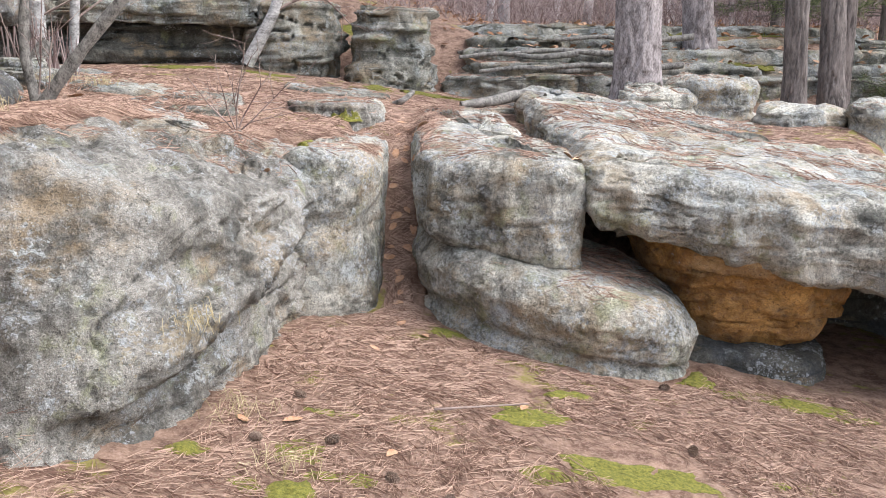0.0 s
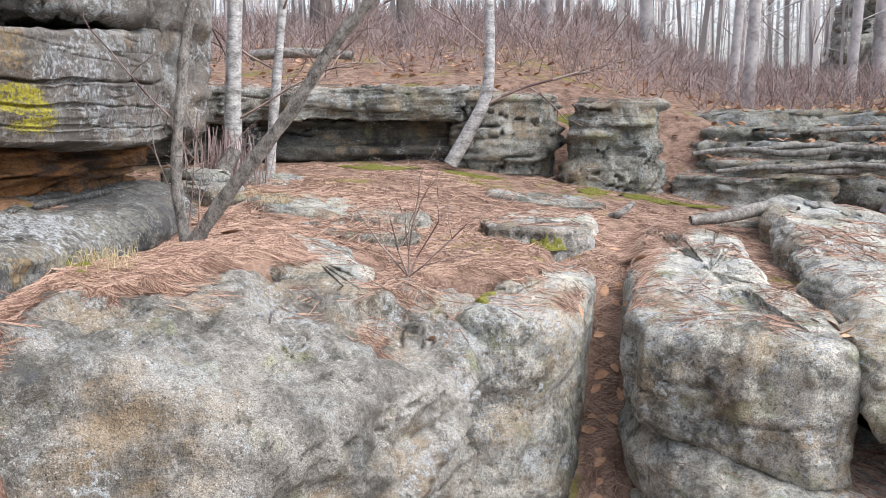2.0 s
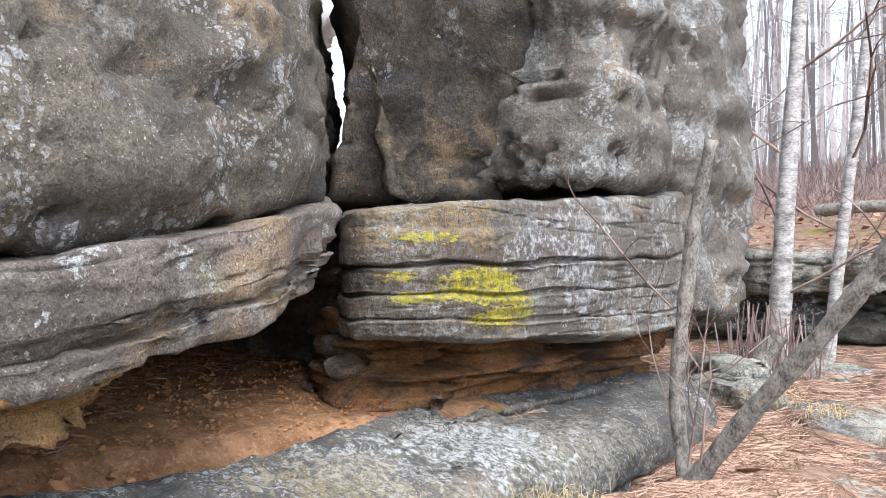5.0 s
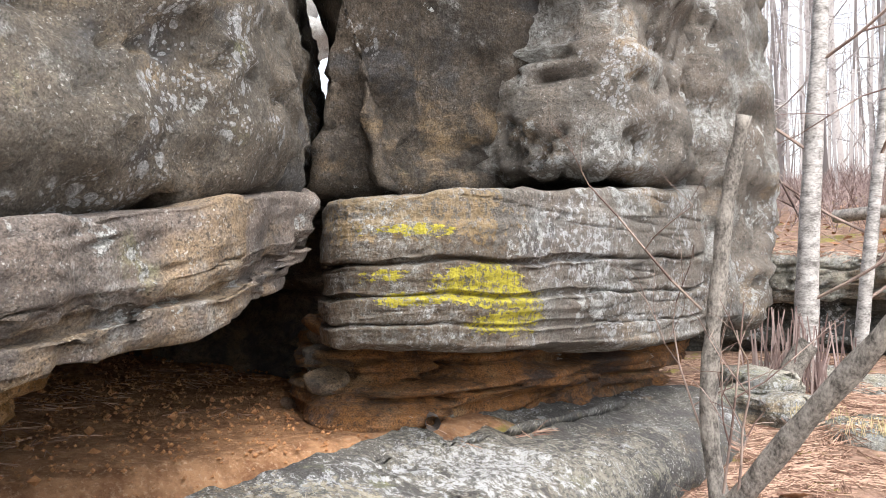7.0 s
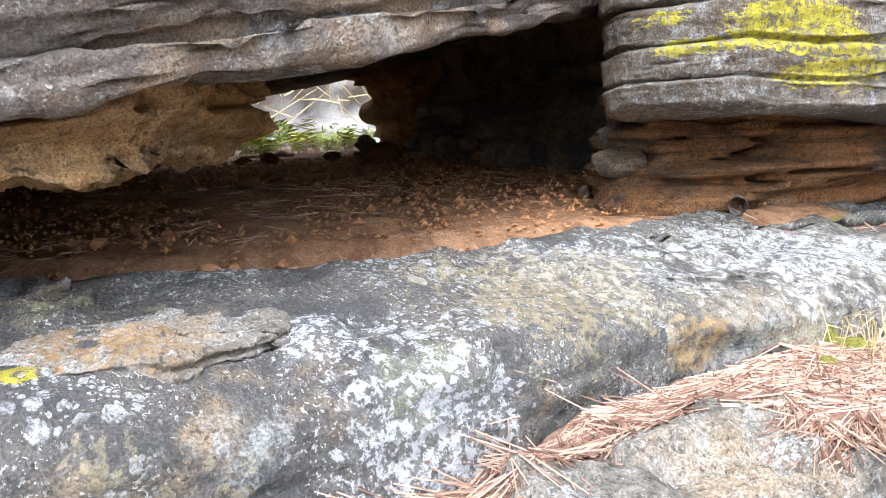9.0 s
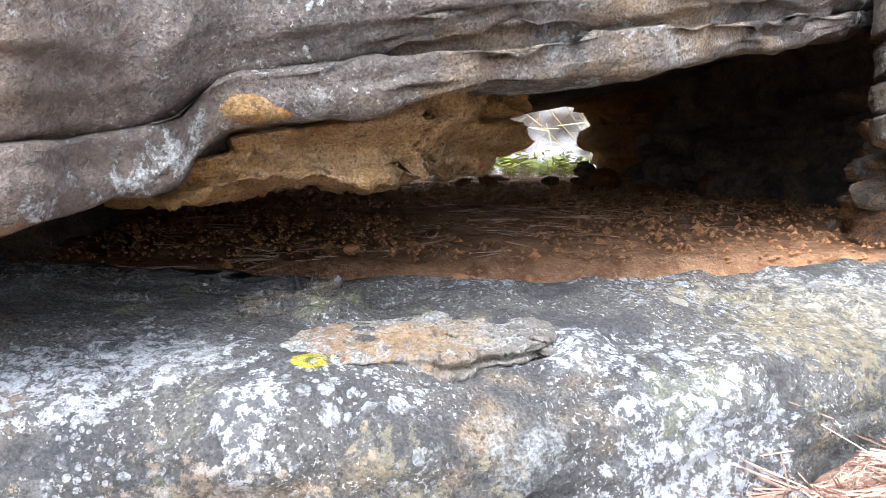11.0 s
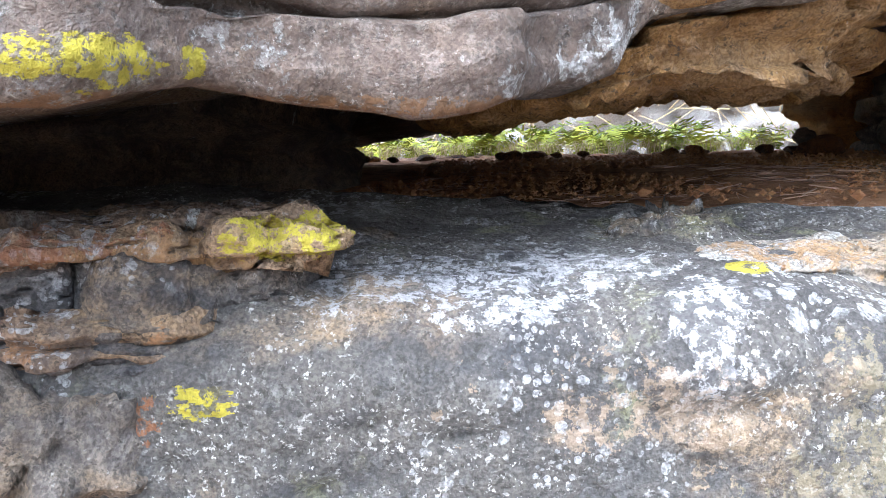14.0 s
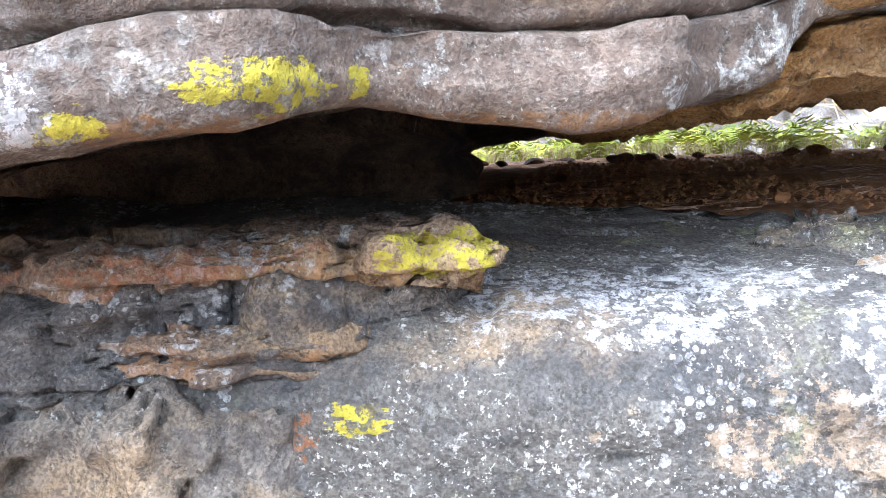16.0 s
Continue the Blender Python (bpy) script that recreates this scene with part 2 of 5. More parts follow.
# the first, broad patch paints in the dimmer light round y = 2.2
M["prow"] = rock_material("prow_sandstone", dark=(0.13, 0.115, 0.105), light=(0.304, 0.252, 0.216), tan=0.4, lichen=0.45, green=0.0, soot=0.35, speck=0.6, strata=0.2, rosette=0.3,
                          patches=[((-1.5, 2.2, 1.7), (0.6, 0.55, 0.3), (0.17, 0.125, 0.10), 0.3), ((-1.6, 2.3, 1.583), (0.4, 0.45, 0.02), (0.34, 0.19, 0.085), 0.25), ((-1.75, 2.6, 1.65), (0.05, 0.035, 0.05), (0.36, 0.2, 0.11), 0.4), ((-1.43, 2.12, 1.62), (0.09, 0.085, 0.024), YELLOW, 0.35), ((-1.52, 2.19, 1.63), (0.025, 0.025, 0.018), YELLOW, 0.3), ((-1.69, 2.33, 1.62), (0.025, 0.025, 0.01), YELLOW, 0.4), ((-1.32, 2.03, 1.58), (0.03, 0.03, 0.022), YELLOW, 0.4), ((-1.28, 1.98, 1.6), (0.05, 0.04, 0.035), WHITE, 0.5)])
M["massif"] = rock_material("massif_sandstone", dark=(0.11, 0.1, 0.085), light=(0.253, 0.214, 0.170), tan=0.3, lichen=0.25, green=0.2, soot=0.6, speck=0.5, strata=0.2)
M["wall"] = rock_material("wall_sandstone", dark=(0.15, 0.14, 0.125), light=(0.261, 0.224, 0.190), tan=0.2, lichen=0.6, green=0.0, soot=0.3, speck=0.5, strata=0.75,
                          patches=[((-2.5, 4.05, 1.86), (0.4, 0.42, 0.22), (0.14, 0.095, 0.055), 0.35), ((-2.6, 4.1, 2.08), (0.3, 0.3, 0.09), (0.40, 0.29, 0.15), 0.6), ((-2.45, 4.24, 1.895), (0.2, 0.17, 0.05), YELLOW, 0.35), ((-2.45, 4.31, 1.843), (0.2, 0.18, 0.036), YELLOW, 0.4),
                                   ((-2.5, 4.03, 1.845), (0.2, 0.09, 0.02), YELLOW, 0.5), ((-2.45, 4.34, 1.78), (0.2, 0.15, 0.04), YELLOW, 0.5), ((-2.5, 4.03, 2.035), (0.2, 0.1, 0.018), YELLOW, 0.6), ((-2.5, 3.97, 1.91), (0.2, 0.05, 0.018), YELLOW, 0.6), ((-2.6, 4.7, 2.0), (0.3, 0.2, 0.12), WHITE, 1.0)])
M["sooty"] = rock_material("sooty_sandstone", dark=(0.076, 0.076, 0.076), light=(0.389, 0.304, 0.219), tan=0.1, lichen=0.05, green=0.0, soot=0.5, speck=0.1, strata=0.5, rosette=0.0)
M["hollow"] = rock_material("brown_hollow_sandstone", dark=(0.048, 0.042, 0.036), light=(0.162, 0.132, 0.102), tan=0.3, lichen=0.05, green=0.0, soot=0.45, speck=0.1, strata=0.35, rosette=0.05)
M["orange"] = rock_material("fresh_orange_sandstone", dark=(0.28, 0.13, 0.045), light=(0.752, 0.415, 0.133), tan=0.5, lichen=0.0, green=0.0, soot=0.28, speck=0.0, strata=0.6, rosette=0.0)
M["rusty"] = rock_material("rusty_sandstone", dark=(0.07, 0.045, 0.03), light=(0.44, 0.21, 0.08), tan=0.4, lichen=0.0, green=0.0, soot=0.55, speck=0.05, strata=0.8, rosette=0.0)
M["ochre"] = rock_material("ochre_sandstone", dark=(0.22, 0.115, 0.04), light=(0.56, 0.34, 0.13), tan=0.5, lichen=0.0, green=0.0, soot=0.1, speck=0.05, strata=0.4, rosette=0.0)
M["dark_core"] = rock_material("dark_weathered_sandstone", dark=(0.05, 0.052, 0.058), light=(0.19, 0.18, 0.17), tan=0.25, lichen=0.2, green=0.0, soot=0.4, speck=0.3, rosette=0.25)
M["knob"] = rock_material("knobbly_sandstone", dark=(0.091, 0.084, 0.081), light=(0.320, 0.282, 0.234), tan=0.45, lichen=0.35, green=0.0, soot=0.5, speck=0.3, rosette=0.15)
M["rust_crust"] = rock_material("rust_and_yellow_crust", dark=(0.12, 0.085, 0.065), light=(0.42, 0.30, 0.21), tan=0.5, lichen=0.3, green=0.0, soot=0.5, speck=0.3, strata=0.4,
                                patches=[((-1.69, 2.22, 1.46), (0.08, 0.075, 0.03), YELLOW, 0.5), ((-1.6, 1.95, 1.45), (0.1, 0.16, 0.025), (0.34, 0.14, 0.07), 1.0), ((-1.62, 2.1, 1.44), (0.1, 0.08, 0.02), (0.48, 0.32, 0.16), 0.9), ((-1.55, 1.85, 1.345), (0.1, 0.3, 0.014), (0.45, 0.24, 0.11), 0.9)])
M["ledge"] = rock_material("ledge_sandstone", dark=(0.12, 0.12, 0.1), light=(0.618, 0.587, 0.504), tan=0.4, lichen=0.45, green=0.4, soot=0.35, speck=0.3, strata=0.8)
# darker copy of the ledge stone: shade under overhangs is in its colour
M["shadow_ledge"] = rock_material("shaded_ledge_sandstone", dark=(0.05, 0.05, 0.045), light=(0.2, 0.19, 0.16), tan=0.15, lichen=0.15, green=0.2, soot=0.55, speck=0.15, strata=0.9)
M["pale"] = rock_material("pale_sandstone", dark=(0.35, 0.34, 0.32), light=(0.558, 0.549, 0.522), tan=0.1, lichen=0.6, green=0.05, soot=0.05, speck=0.3, strata=0.3)
M["needle"] = plain_material("fallen_pine_needles", (0.17, 0.095, 0.066), (0.49, 0.335, 0.25), 6, 0.1, 0.7, island=0.7)
M["dry_leaf"] = plain_material("dry_oak_leaf", (0.30, 0.145, 0.07), (0.56, 0.34, 0.21), 30, 0.4, 0.8, island=0.5)
M["moss"] = plain_material("moss", (0.06, 0.065, 0.012), (0.27, 0.25, 0.05), 60, 0.8, 0.95)
M["birch"] = plain_material("grey_birch_bark", (0.05, 0.045, 0.04), (0.40, 0.37, 0.33), 26, 0.8, 0.85, (1, 1, 0.7))
M["white_birch"] = plain_material("white_birch_bark", (0.14, 0.13, 0.12), (0.70, 0.68, 0.66), 7, 0.4, 0.7, (1.5, 1.5, 3.2))
M["pine_bark"] = plain_material("pine_bark", (0.10, 0.08, 0.075), (0.48, 0.425, 0.415), 15, 1.0, 0.95, (1, 1, 0.45))
M["dark_bark"] = plain_material("dark_bark", (0.07, 0.06, 0.055), (0.26, 0.22, 0.2), 12, 0.8, 0.95, (1, 1, 0.3))
M["far_bark"] = plain_material("grey_far_bark", (0.20, 0.18, 0.175), (0.55, 0.52, 0.51), 3, 0.3, 0.95, island=0.5)
M["twig"] = plain_material("bare_twigs", (0.15, 0.10, 0.085), (0.36, 0.28, 0.24), 6, 0.1, 0.9, island=0.6)
M["heath"] = plain_material("bare_heath_twigs", (0.17, 0.118, 0.108), (0.38, 0.30, 0.28), 6, 0.1, 0.9, island=0.6)
M["fern"] = plain_material("fern_green", (0.17, 0.24, 0.015), (0.44, 0.48, 0.06), 9, 0.1, 0.6, island=0.6)
M["evergreen"] = plain_material("evergreen_needles", (0.06, 0.08, 0.03), (0.20, 0.22, 0.10), 8, 0.1, 0.8, island=0.6)
M["straw"] = plain_material("dry_grass", (0.36, 0.29, 0.15), (0.62, 0.52, 0.32), 9, 0.1, 0.8, island=0.5)
M["cone"] = plain_material("pine_cone", (0.10, 0.06, 0.04), (0.30, 0.22, 0.17), 60, 0.4, 0.8)
M["pebble"] = plain_material("orange_pebble", (0.30, 0.14, 0.06), (0.50, 0.27, 0.13), 30, 0.4, 0.85)


def ground_material():
    k = Nodes("needle_covered_soil")
    big, mid, fine = k.noise(1.3, 5, 0.6), k.noise(9, 6, 0.7), k.noise(70, 4, 0.7)
    col = k.mix(k.step(mid, 0.35, 0.65), (0.12, 0.068, 0.047), (0.34, 0.225, 0.165))
    col = k.mix(k.maths("MULTIPLY", k.step(fine, 0.45, 0.7), 0.5), col, (0.46, 0.33, 0.26))
    moss = k.step(k.maths("ADD", k.maths("MULTIPLY", big, 0.6), k.maths("MULTIPLY", k.noise(7, 5, 0.65, k.scaled((1, 1, 1), (5, 5, 5))), 0.4)), 0.545, 0.60)
    col = k.mix(k.maths("MULTIPLY", moss, 0.75), col, k.mix(fine, (0.12, 0.12, 0.02), (0.34, 0.31, 0.07)))
    dirt = k.spot((-4.2, 3.0, 1.5), (1.9, 3.4, 1.2), 0.1)
    soil = k.mix(k.step(mid, 0.3, 0.7), (0.19, 0.095, 0.05), (0.46, 0.265, 0.145))
    soil = k.mix(k.maths("MULTIPLY", k.step(fine, 0.5, 0.75), 0.6), soil, (0.62, 0.44, 0.30))
    col = k.mix(dirt, col, soil)
    return k.done(col, 0.95, k.bump(k.maths("ADD", mid, k.maths("MULTIPLY", fine, 0.6)), 0.9, 0.02), 0.15)


M["ground"] = ground_material()

# ---- mesh helpers ----
SURFACES = []   # vertices and quads of all that litter can lie on


def mesh_object(name, verts, faces, material, parent=None, label="", shade=True, litter=False):
    me = bpy.data.meshes.new(name)
    verts = np.asarray(verts, float)
    me.from_pydata(verts.tolist(), [], faces.tolist() if isinstance(faces, np.ndarray) else faces)
    me.materials.append(material)
    if shade:
        me.polygons.foreach_set("use_smooth", [True] * len(me.polygons))
    me.update()
    ob = new(name, me)
    if parent:
        ob.parent = parent
    if label:
        ob["label"] = label
    if litter:
        SURFACES.append((verts, faces))
    return ob


def normals_of(verts, faces):
    a, b, c, d = (verts[faces[:, i]] for i in range(4))
    n = np.cross(c - a, d - b)
    out = np.zeros_like(verts)
    for i in range(4):
        np.add.at(out, faces[:, i], n)
    return out / np.maximum(np.linalg.norm(out, axis=1, keepdims=True), 1e-9)


def outline(poly, n, rounds=3):
    p = np.array(poly, float)
    for _ in range(rounds):
        q = np.roll(p, -1, 0)
        p = np.stack([0.75 * p + 0.25 * q, 0.25 * p + 0.75 * q], 1).reshape(-1, 2)
    closed = np.vstack([p, p[:1]])
    s = np.concatenate([[0], np.cumsum(np.linalg.norm(np.diff(closed, axis=0), axis=1))])
    u = np.linspace(0, s[-1], n, endpoint=False)
    p = np.stack([np.interp(u, s, closed[:, 0]), np.interp(u, s, closed[:, 1])], 1)
    if np.sum(p[:, 0] * np.roll(p[:, 1], -1) - np.roll(p[:, 0], -1) * p[:, 1]) < 0:
        p = p[::-1]
    t = np.roll(p, -1, 0) - np.roll(p, 1, 0)
    t /= np.linalg.norm(t, axis=1, keepdims=True)
    return p, np.stack([t[:, 1], -t[:, 0]], 1)


def plane(z, gx=0.0, gy=0.0, x0=0.0, y0=0.0):
    return lambda x, y: z + gx * (x - x0) + gy * (y - y0)


def rock_mesh(poly, zb, zt, n=240, m=44, caps=30, under=10, r_top=0.08, r_bot=0.04, profile=((0, 0), (1, 0)), amp=0.03, freq=2.2, strata=0.015, layers=9.0, seed=0, warp=None, rounds=3, ragged=0.0):
    """A weathered block: an outline raised between two sloping planes, with rounded edges, bedding and rough faces."""
    p, nrm = outline(poly, n, rounds)
    if ragged:
        p = p + nrm * (ragged * 2 * fbm(np.column_stack([p, np.zeros(n)]), 1.1 / max(ragged, 0.05) ** 0.6, 4, seed + 71))[:, None]
    centre = p.mean(0)
    height = float(np.mean(zt(p[:, 0], p[:, 1]) - zb(p[:, 0], p[:, 1])))
    pv, po = zip(*profile)
    rows = []
    tb, tt = min(r_bot, height * 0.45), min(r_top, height * 0.45)
    for v in np.linspace(0, 1, m):
        h = v * height
        o = np.interp(v, pv, po)
        if h < tb:
            o -= tb * (1 - math.sqrt(max(0, 1 - ((tb - h) / tb) ** 2)))
        if h > height - tt:
            o -= tt * (1 - math.sqrt(max(0, 1 - ((h - height + tt) / tt) ** 2)))
        rows.append((p + nrm * o, v))
    def cap(ring, v, count):
        for s in np.linspace(1, 0, count + 1)[1:]:
            yield centre + (ring - centre) * max(s, 0.004), v
    grid = [r for r in reversed(list(cap(rows[0][0], 0.0, under)))] + rows + list(cap(rows[-1][0], 1.0, caps))
    verts = []
    for ring, v in grid:
        lo, hi = zb(ring[:, 0], ring[:, 1]), zt(ring[:, 0], ring[:, 1])
        verts.append(np.column_stack([ring, lo + (hi - lo) * v]))
    verts = np.concatenate(verts)
    rn = len(grid)
    i, j = np.meshgrid(np.arange(rn - 1), np.arange(n), indexing="ij")
    k = (j + 1) % n
    faces = np.stack([i * n + j, i * n + k, (i + 1) * n + k, (i + 1) * n + j], -1).reshape(-1, 4)
    if warp:
        verts = warp(verts.copy())
    nor = normals_of(verts, faces)
    side = 1 - nor[:, 2] ** 2
    d = amp * (0.9 * fbm(verts, freq, 5, seed) + 0.28 * np.tanh(9 * fbm(verts, freq * 1.7, 4, seed + 61)))
    d = d + amp * 0.4 * fbm(verts, freq * 6, 3, seed + 31)
    crease = np.abs(fbm(verts, freq * 0.9, 4, seed + 41))
    d = d - amp * 0.6 * smooth(0.02 - crease, 0.0, 0.02) - amp * 0.25 * np.abs(fbm(verts, freq * 9, 2, seed + 43))
    bed = fbm(verts, 1.0, 4, seed + 11, (0.8, 0.8, layers))
    d = d + strata * side * (np.clip(bed * 9, -1, 1) + 0.6 * fbm(verts, 2.0, 4, seed + 13, (1.6, 1.6, layers * 1.6)))
    groove = np.abs(fbm(verts, 1.0, 3, seed + 23, (0.5, 0.5, layers * 0.7)))
    d = d - strata * 2.2 * side * smooth(0.018 - groove, 0.0, 0.018)
    verts = verts + nor * d[:, None]
    return verts, faces


def rock(name, material, label, *args, kind="", parent=None, group="", **keys):
    v, f = rock_mesh(*args, **keys)
    SURFACES.append((v, f))
    ob = mesh_object(name, v - np.array(parent.location) if parent else v, f, material, parent)
    if parent is None:
        tagged(ob, label, "rock", group, kind)
    elif label:
        ob["label"] = label
    return ob


def tube(points, radii, seg=8):
    """A tapering round limb along a line of points."""
    pts = np.array(points, float)
    radii = np.asarray(radii, float) * np.ones(len(pts))
    tan = np.gradient(pts, axis=0)
    tan /= np.maximum(np.linalg.norm(tan, axis=1, keepdims=True), 1e-9)
    ref = np.where(np.abs(tan[:, 2:3]) < 0.9, [[0, 0, 1.0]], [[1.0, 0, 0]])
    if np.mean(np.abs(tan[:, 2])) > 0.5:
        ref = np.tile([[1.0, 0, 0]], (len(pts), 1))
    else:
        ref = np.tile([[0, 0, 1.0]], (len(pts), 1))
    u = np.cross(tan, ref)
    u /= np.maximum(np.linalg.norm(u, axis=1, keepdims=True), 1e-9)
    w = np.cross(tan, u)
    a = np.linspace(0, 2 * math.pi, seg, endpoint=False)
    ring = u[:, None] * np.cos(a)[None, :, None] + w[:, None] * np.sin(a)[None, :, None]
    v = (pts[:, None] + ring * radii[:, None, None]).reshape(-1, 3)
    i, j = np.meshgrid(np.arange(len(pts) - 1), np.arange(seg), indexing="ij")
    k = (j + 1) % seg
    f = np.stack([i * seg + j, i * seg + k, (i + 1) * seg + k, (i + 1) * seg + j], -1).reshape(-1, 4)
    return v, f


def bend(points, count):
    """More points along a line, in a smooth curve."""
    p = np.array(points, float)
    s = np.linspace(0, len(p) - 1, count)
    out = []
    for q in s:
        i = min(int(q), len(p) - 2)
        t = q - i
        a, b, c, d = p[max(i - 1, 0)], p[i], p[i + 1], p[min(i + 2, len(p) - 1)]
        out.append(0.5 * (2 * b + (c - a) * t + (2 * a - 5 * b + 4 * c - d) * t * t + (3 * b - a - 3 * c + d) * t ** 3))
    return np.array(out)


def joined(pieces):
    vs, fs, base = [], [], 0
    for v, f in pieces:
        vs.append(v)
        fs.append(f + base)
        base += len(v)
    return np.concatenate(vs), np.concatenate(fs)


# ---- ground: one sheet ----
def front_height(x, y):
    return 0.02 - 0.12 * np.clip(x, -2.5, 2.5) - 0.05 * np.clip(x - 2.5, 0, 20) + 0 * y


def terrace_height(x, y):
    t = 0.93 - 0.14 * np.clip(x, -2.2, 0.6) + 0.045 * np.clip(y - 6.3, -1.5, 2.6)
    t = t + 0.62 * smooth(y - 0.2 * np.clip(x + 1.2, -4, 0) - 0.1 * np.clip(x, 0, 6), 9.3, 10.7) + (0.05 + 0.1 * smooth(-x, -0.5, 2.0)) * np.clip(y - 9.6, 0, 8) + 0.02 * np.clip(y - 17, 0, 60)
    return t


def ground_height(x, y):
    start = 4.4 + 0.75 * smooth(x, -1.5, -0.95)
    up = smooth(y, start, start + 0.5) * smooth(-0.5 - x, -0.05, 0.2)
    gap = smooth(y, 5.05, 6.55) * smooth(x, -0.95, -0.6) * smooth(-x, -0.05, 0.1)
    right = smooth(y, 5.0, 5.5) * smooth(x, 0.15, 0.35) * (1 - smooth(x, 0.7, 0.95))
    far = smooth(y, 6.3, 6.8)
    cave = smooth(-x, 2.1, 2.5)
    m = np.maximum.reduce([up, gap, right, far, cave])
    m = m * (1 - 0.9 * smooth(x - 0.3 * y, 0.9, 2.2) * (1 - smooth(y, 9, 13)))
    z = front_height(x, y) * (1 - m) + terrace_height(x, y) * m
    inside = smooth(-x, 2.4, 2.75) * (1 - smooth(y, 4.5, 5.0))
    floor_z = 1.45 + 0.05 * np.clip(-x - 2.8, 0, 3.2)
    z = z * (1 - inside) + floor_z * inside
    for ax, ay, az, bx, by, bz in ((-1.70, 3.0, 0.9, -1.86, 3.36, 1.13), (-1.86, 3.36, 1.13, -2.02, 3.72, 1.2), (-2.02, 3.72, 1.2, -1.9, 4.1, 1.2)):
        t = np.clip(((x - ax) * (bx - ax) + (y - ay) * (by - ay)) / ((bx - ax) ** 2 + (by - ay) ** 2), 0, 1)
        near = 1 - smooth(np.hypot(x - ax - t * (bx - ax), y - ay - t * (by - ay)), 0.12, 0.3)
        z = np.maximum(z, z * (1 - near) + (az + t * (bz - az)) * near)
    t = np.clip((y - 4.1) / 0.9, 0, 1)
    near = 1 - smooth(np.hypot(x + 1.98 - 0.08 * t, y - 4.1 - 0.9 * t), 0.16, 0.42)
    return np.maximum(z, z * (1 - near) + 1.245 * near)


def grid_axis(lo, a, b, hi, fine, n):
    g = np.linspace(0, 1, n) ** 2.2
    return np.concatenate([(a - (a - lo) * g)[::-1][:-1], np.arange(a, b, fine), (b + (hi - b) * g)])


gx, gy = grid_axis(-600, -6.5, 4.0, 600, 0.035, 40), grid_axis(-600, 0.2, 11.0, 700, 0.04, 40)
GX, GY = np.meshgrid(gx, gy, indexing="ij")
flat = np.stack([GX.ravel(), GY.ravel(), np.zeros(GX.size)], 1)
z = ground_height(flat[:, 0], flat[:, 1])
z = z + 0.035 * fbm(flat, 1.6, 5, 3) + 0.012 * fbm(flat, 14, 3, 5)
z = z + 0.5 * fbm(flat, 0.16, 3, 8) * smooth(np.hypot(flat[:, 0], flat[:, 1] - 4), 9, 26)
flat[:, 2] = z
nx, ny = len(gx), len(gy)
i, j = np.meshgrid(np.arange(nx - 1), np.arange(ny - 1), indexing="ij")
gf = np.stack([i * ny + j, (i + 1) * ny + j, (i + 1) * ny + j + 1, i * ny + j + 1], -1).reshape(-1, 4)
tagged(mesh_object("ground", flat, gf, M["ground"], litter=True), "soil under fallen reddish pine needles with mossy patches", "ground", kind="structure")

# ---- the low blocks beside the gap ----
def boulder_warp(v):
    x, y, zz = v.T
    front = np.clip((4.1 - y) / 0.9, 0, 1) * smooth(x, -1.85, -1.25)
    y = y + front * (0.62 * (zz - 0.35))
    lip = 0.40 + 0.19 * (y - 3.3)
    east = smooth(x, -1.45, -1.05)
    x = x - east * 0.09 * smooth(lip - zz, -0.02, 0.10) + east * 0.06 * np.exp(-((zz - lip - 0.08) / 0.1) ** 2)
    zz = zz - 0.10 * smooth(x, -1.25, -1.0) * smooth(y, 4.15, 4.4) * (1 - smooth(y, 4.5, 4.8)) * smooth(zz, 0.7, 1.0)
    return np.stack([x, y, zz], 1)


rock("boulder", M["boulder"], "large grey lichened sandstone boulder half buried in needles",
     [(-1.68, 2.95), (-1.05, 2.95), (-0.84, 3.5), (-0.72, 4.3), (-0.68, 4.95), (-0.70, 5.25), (-1.1, 5.25), (-1.5, 4.75), (-2.0, 4.3), (-2.02, 3.8), (-1.86, 3.3)],
     plane(-0.1), plane(1.07, -0.24, 0.0, -1.2, 4.0), n=400, m=76, caps=70, under=2, r_top=0.11, amp=0.06, freq=2.7, strata=0.018, seed=2, warp=boulder_warp)
rock("block", M["grey"], "upright grey sandstone block beside the needle-filled gap",
     [(-0.86, 4.78), (-0.56, 4.82), (-0.36, 5.06), (-0.36, 5.5), (-0.40, 6.1), (-0.42, 6.6), (-0.9, 6.6), (-0.86, 5.6), (-0.78, 5.2)],
     plane(-0.1), plane(0.99, -0.12, -0.03, -0.6, 5.2), n=260, m=60, caps=40, under=2, r_top=0.08, amp=0.035, strata=0.003, seed=5,
     profile=((0, -0.02), (0.5, 0.0), (0.62, -0.02), (0.8, 0.01), (1, 0.0)), rounds=2)
rock("flat_stone", M["grey"], "low flat sandstone slab lying on the needles", [(-1.2, 6.75), (-0.62, 6.72), (-0.5, 6.95), (-0.6, 7.45), (-1.15, 7.4)],
     plane(0.85), plane(1.13, -0.03, 0.02, -0.9, 7), n=160, m=20, caps=20, under=2, r_top=0.06, amp=0.025, seed=6)
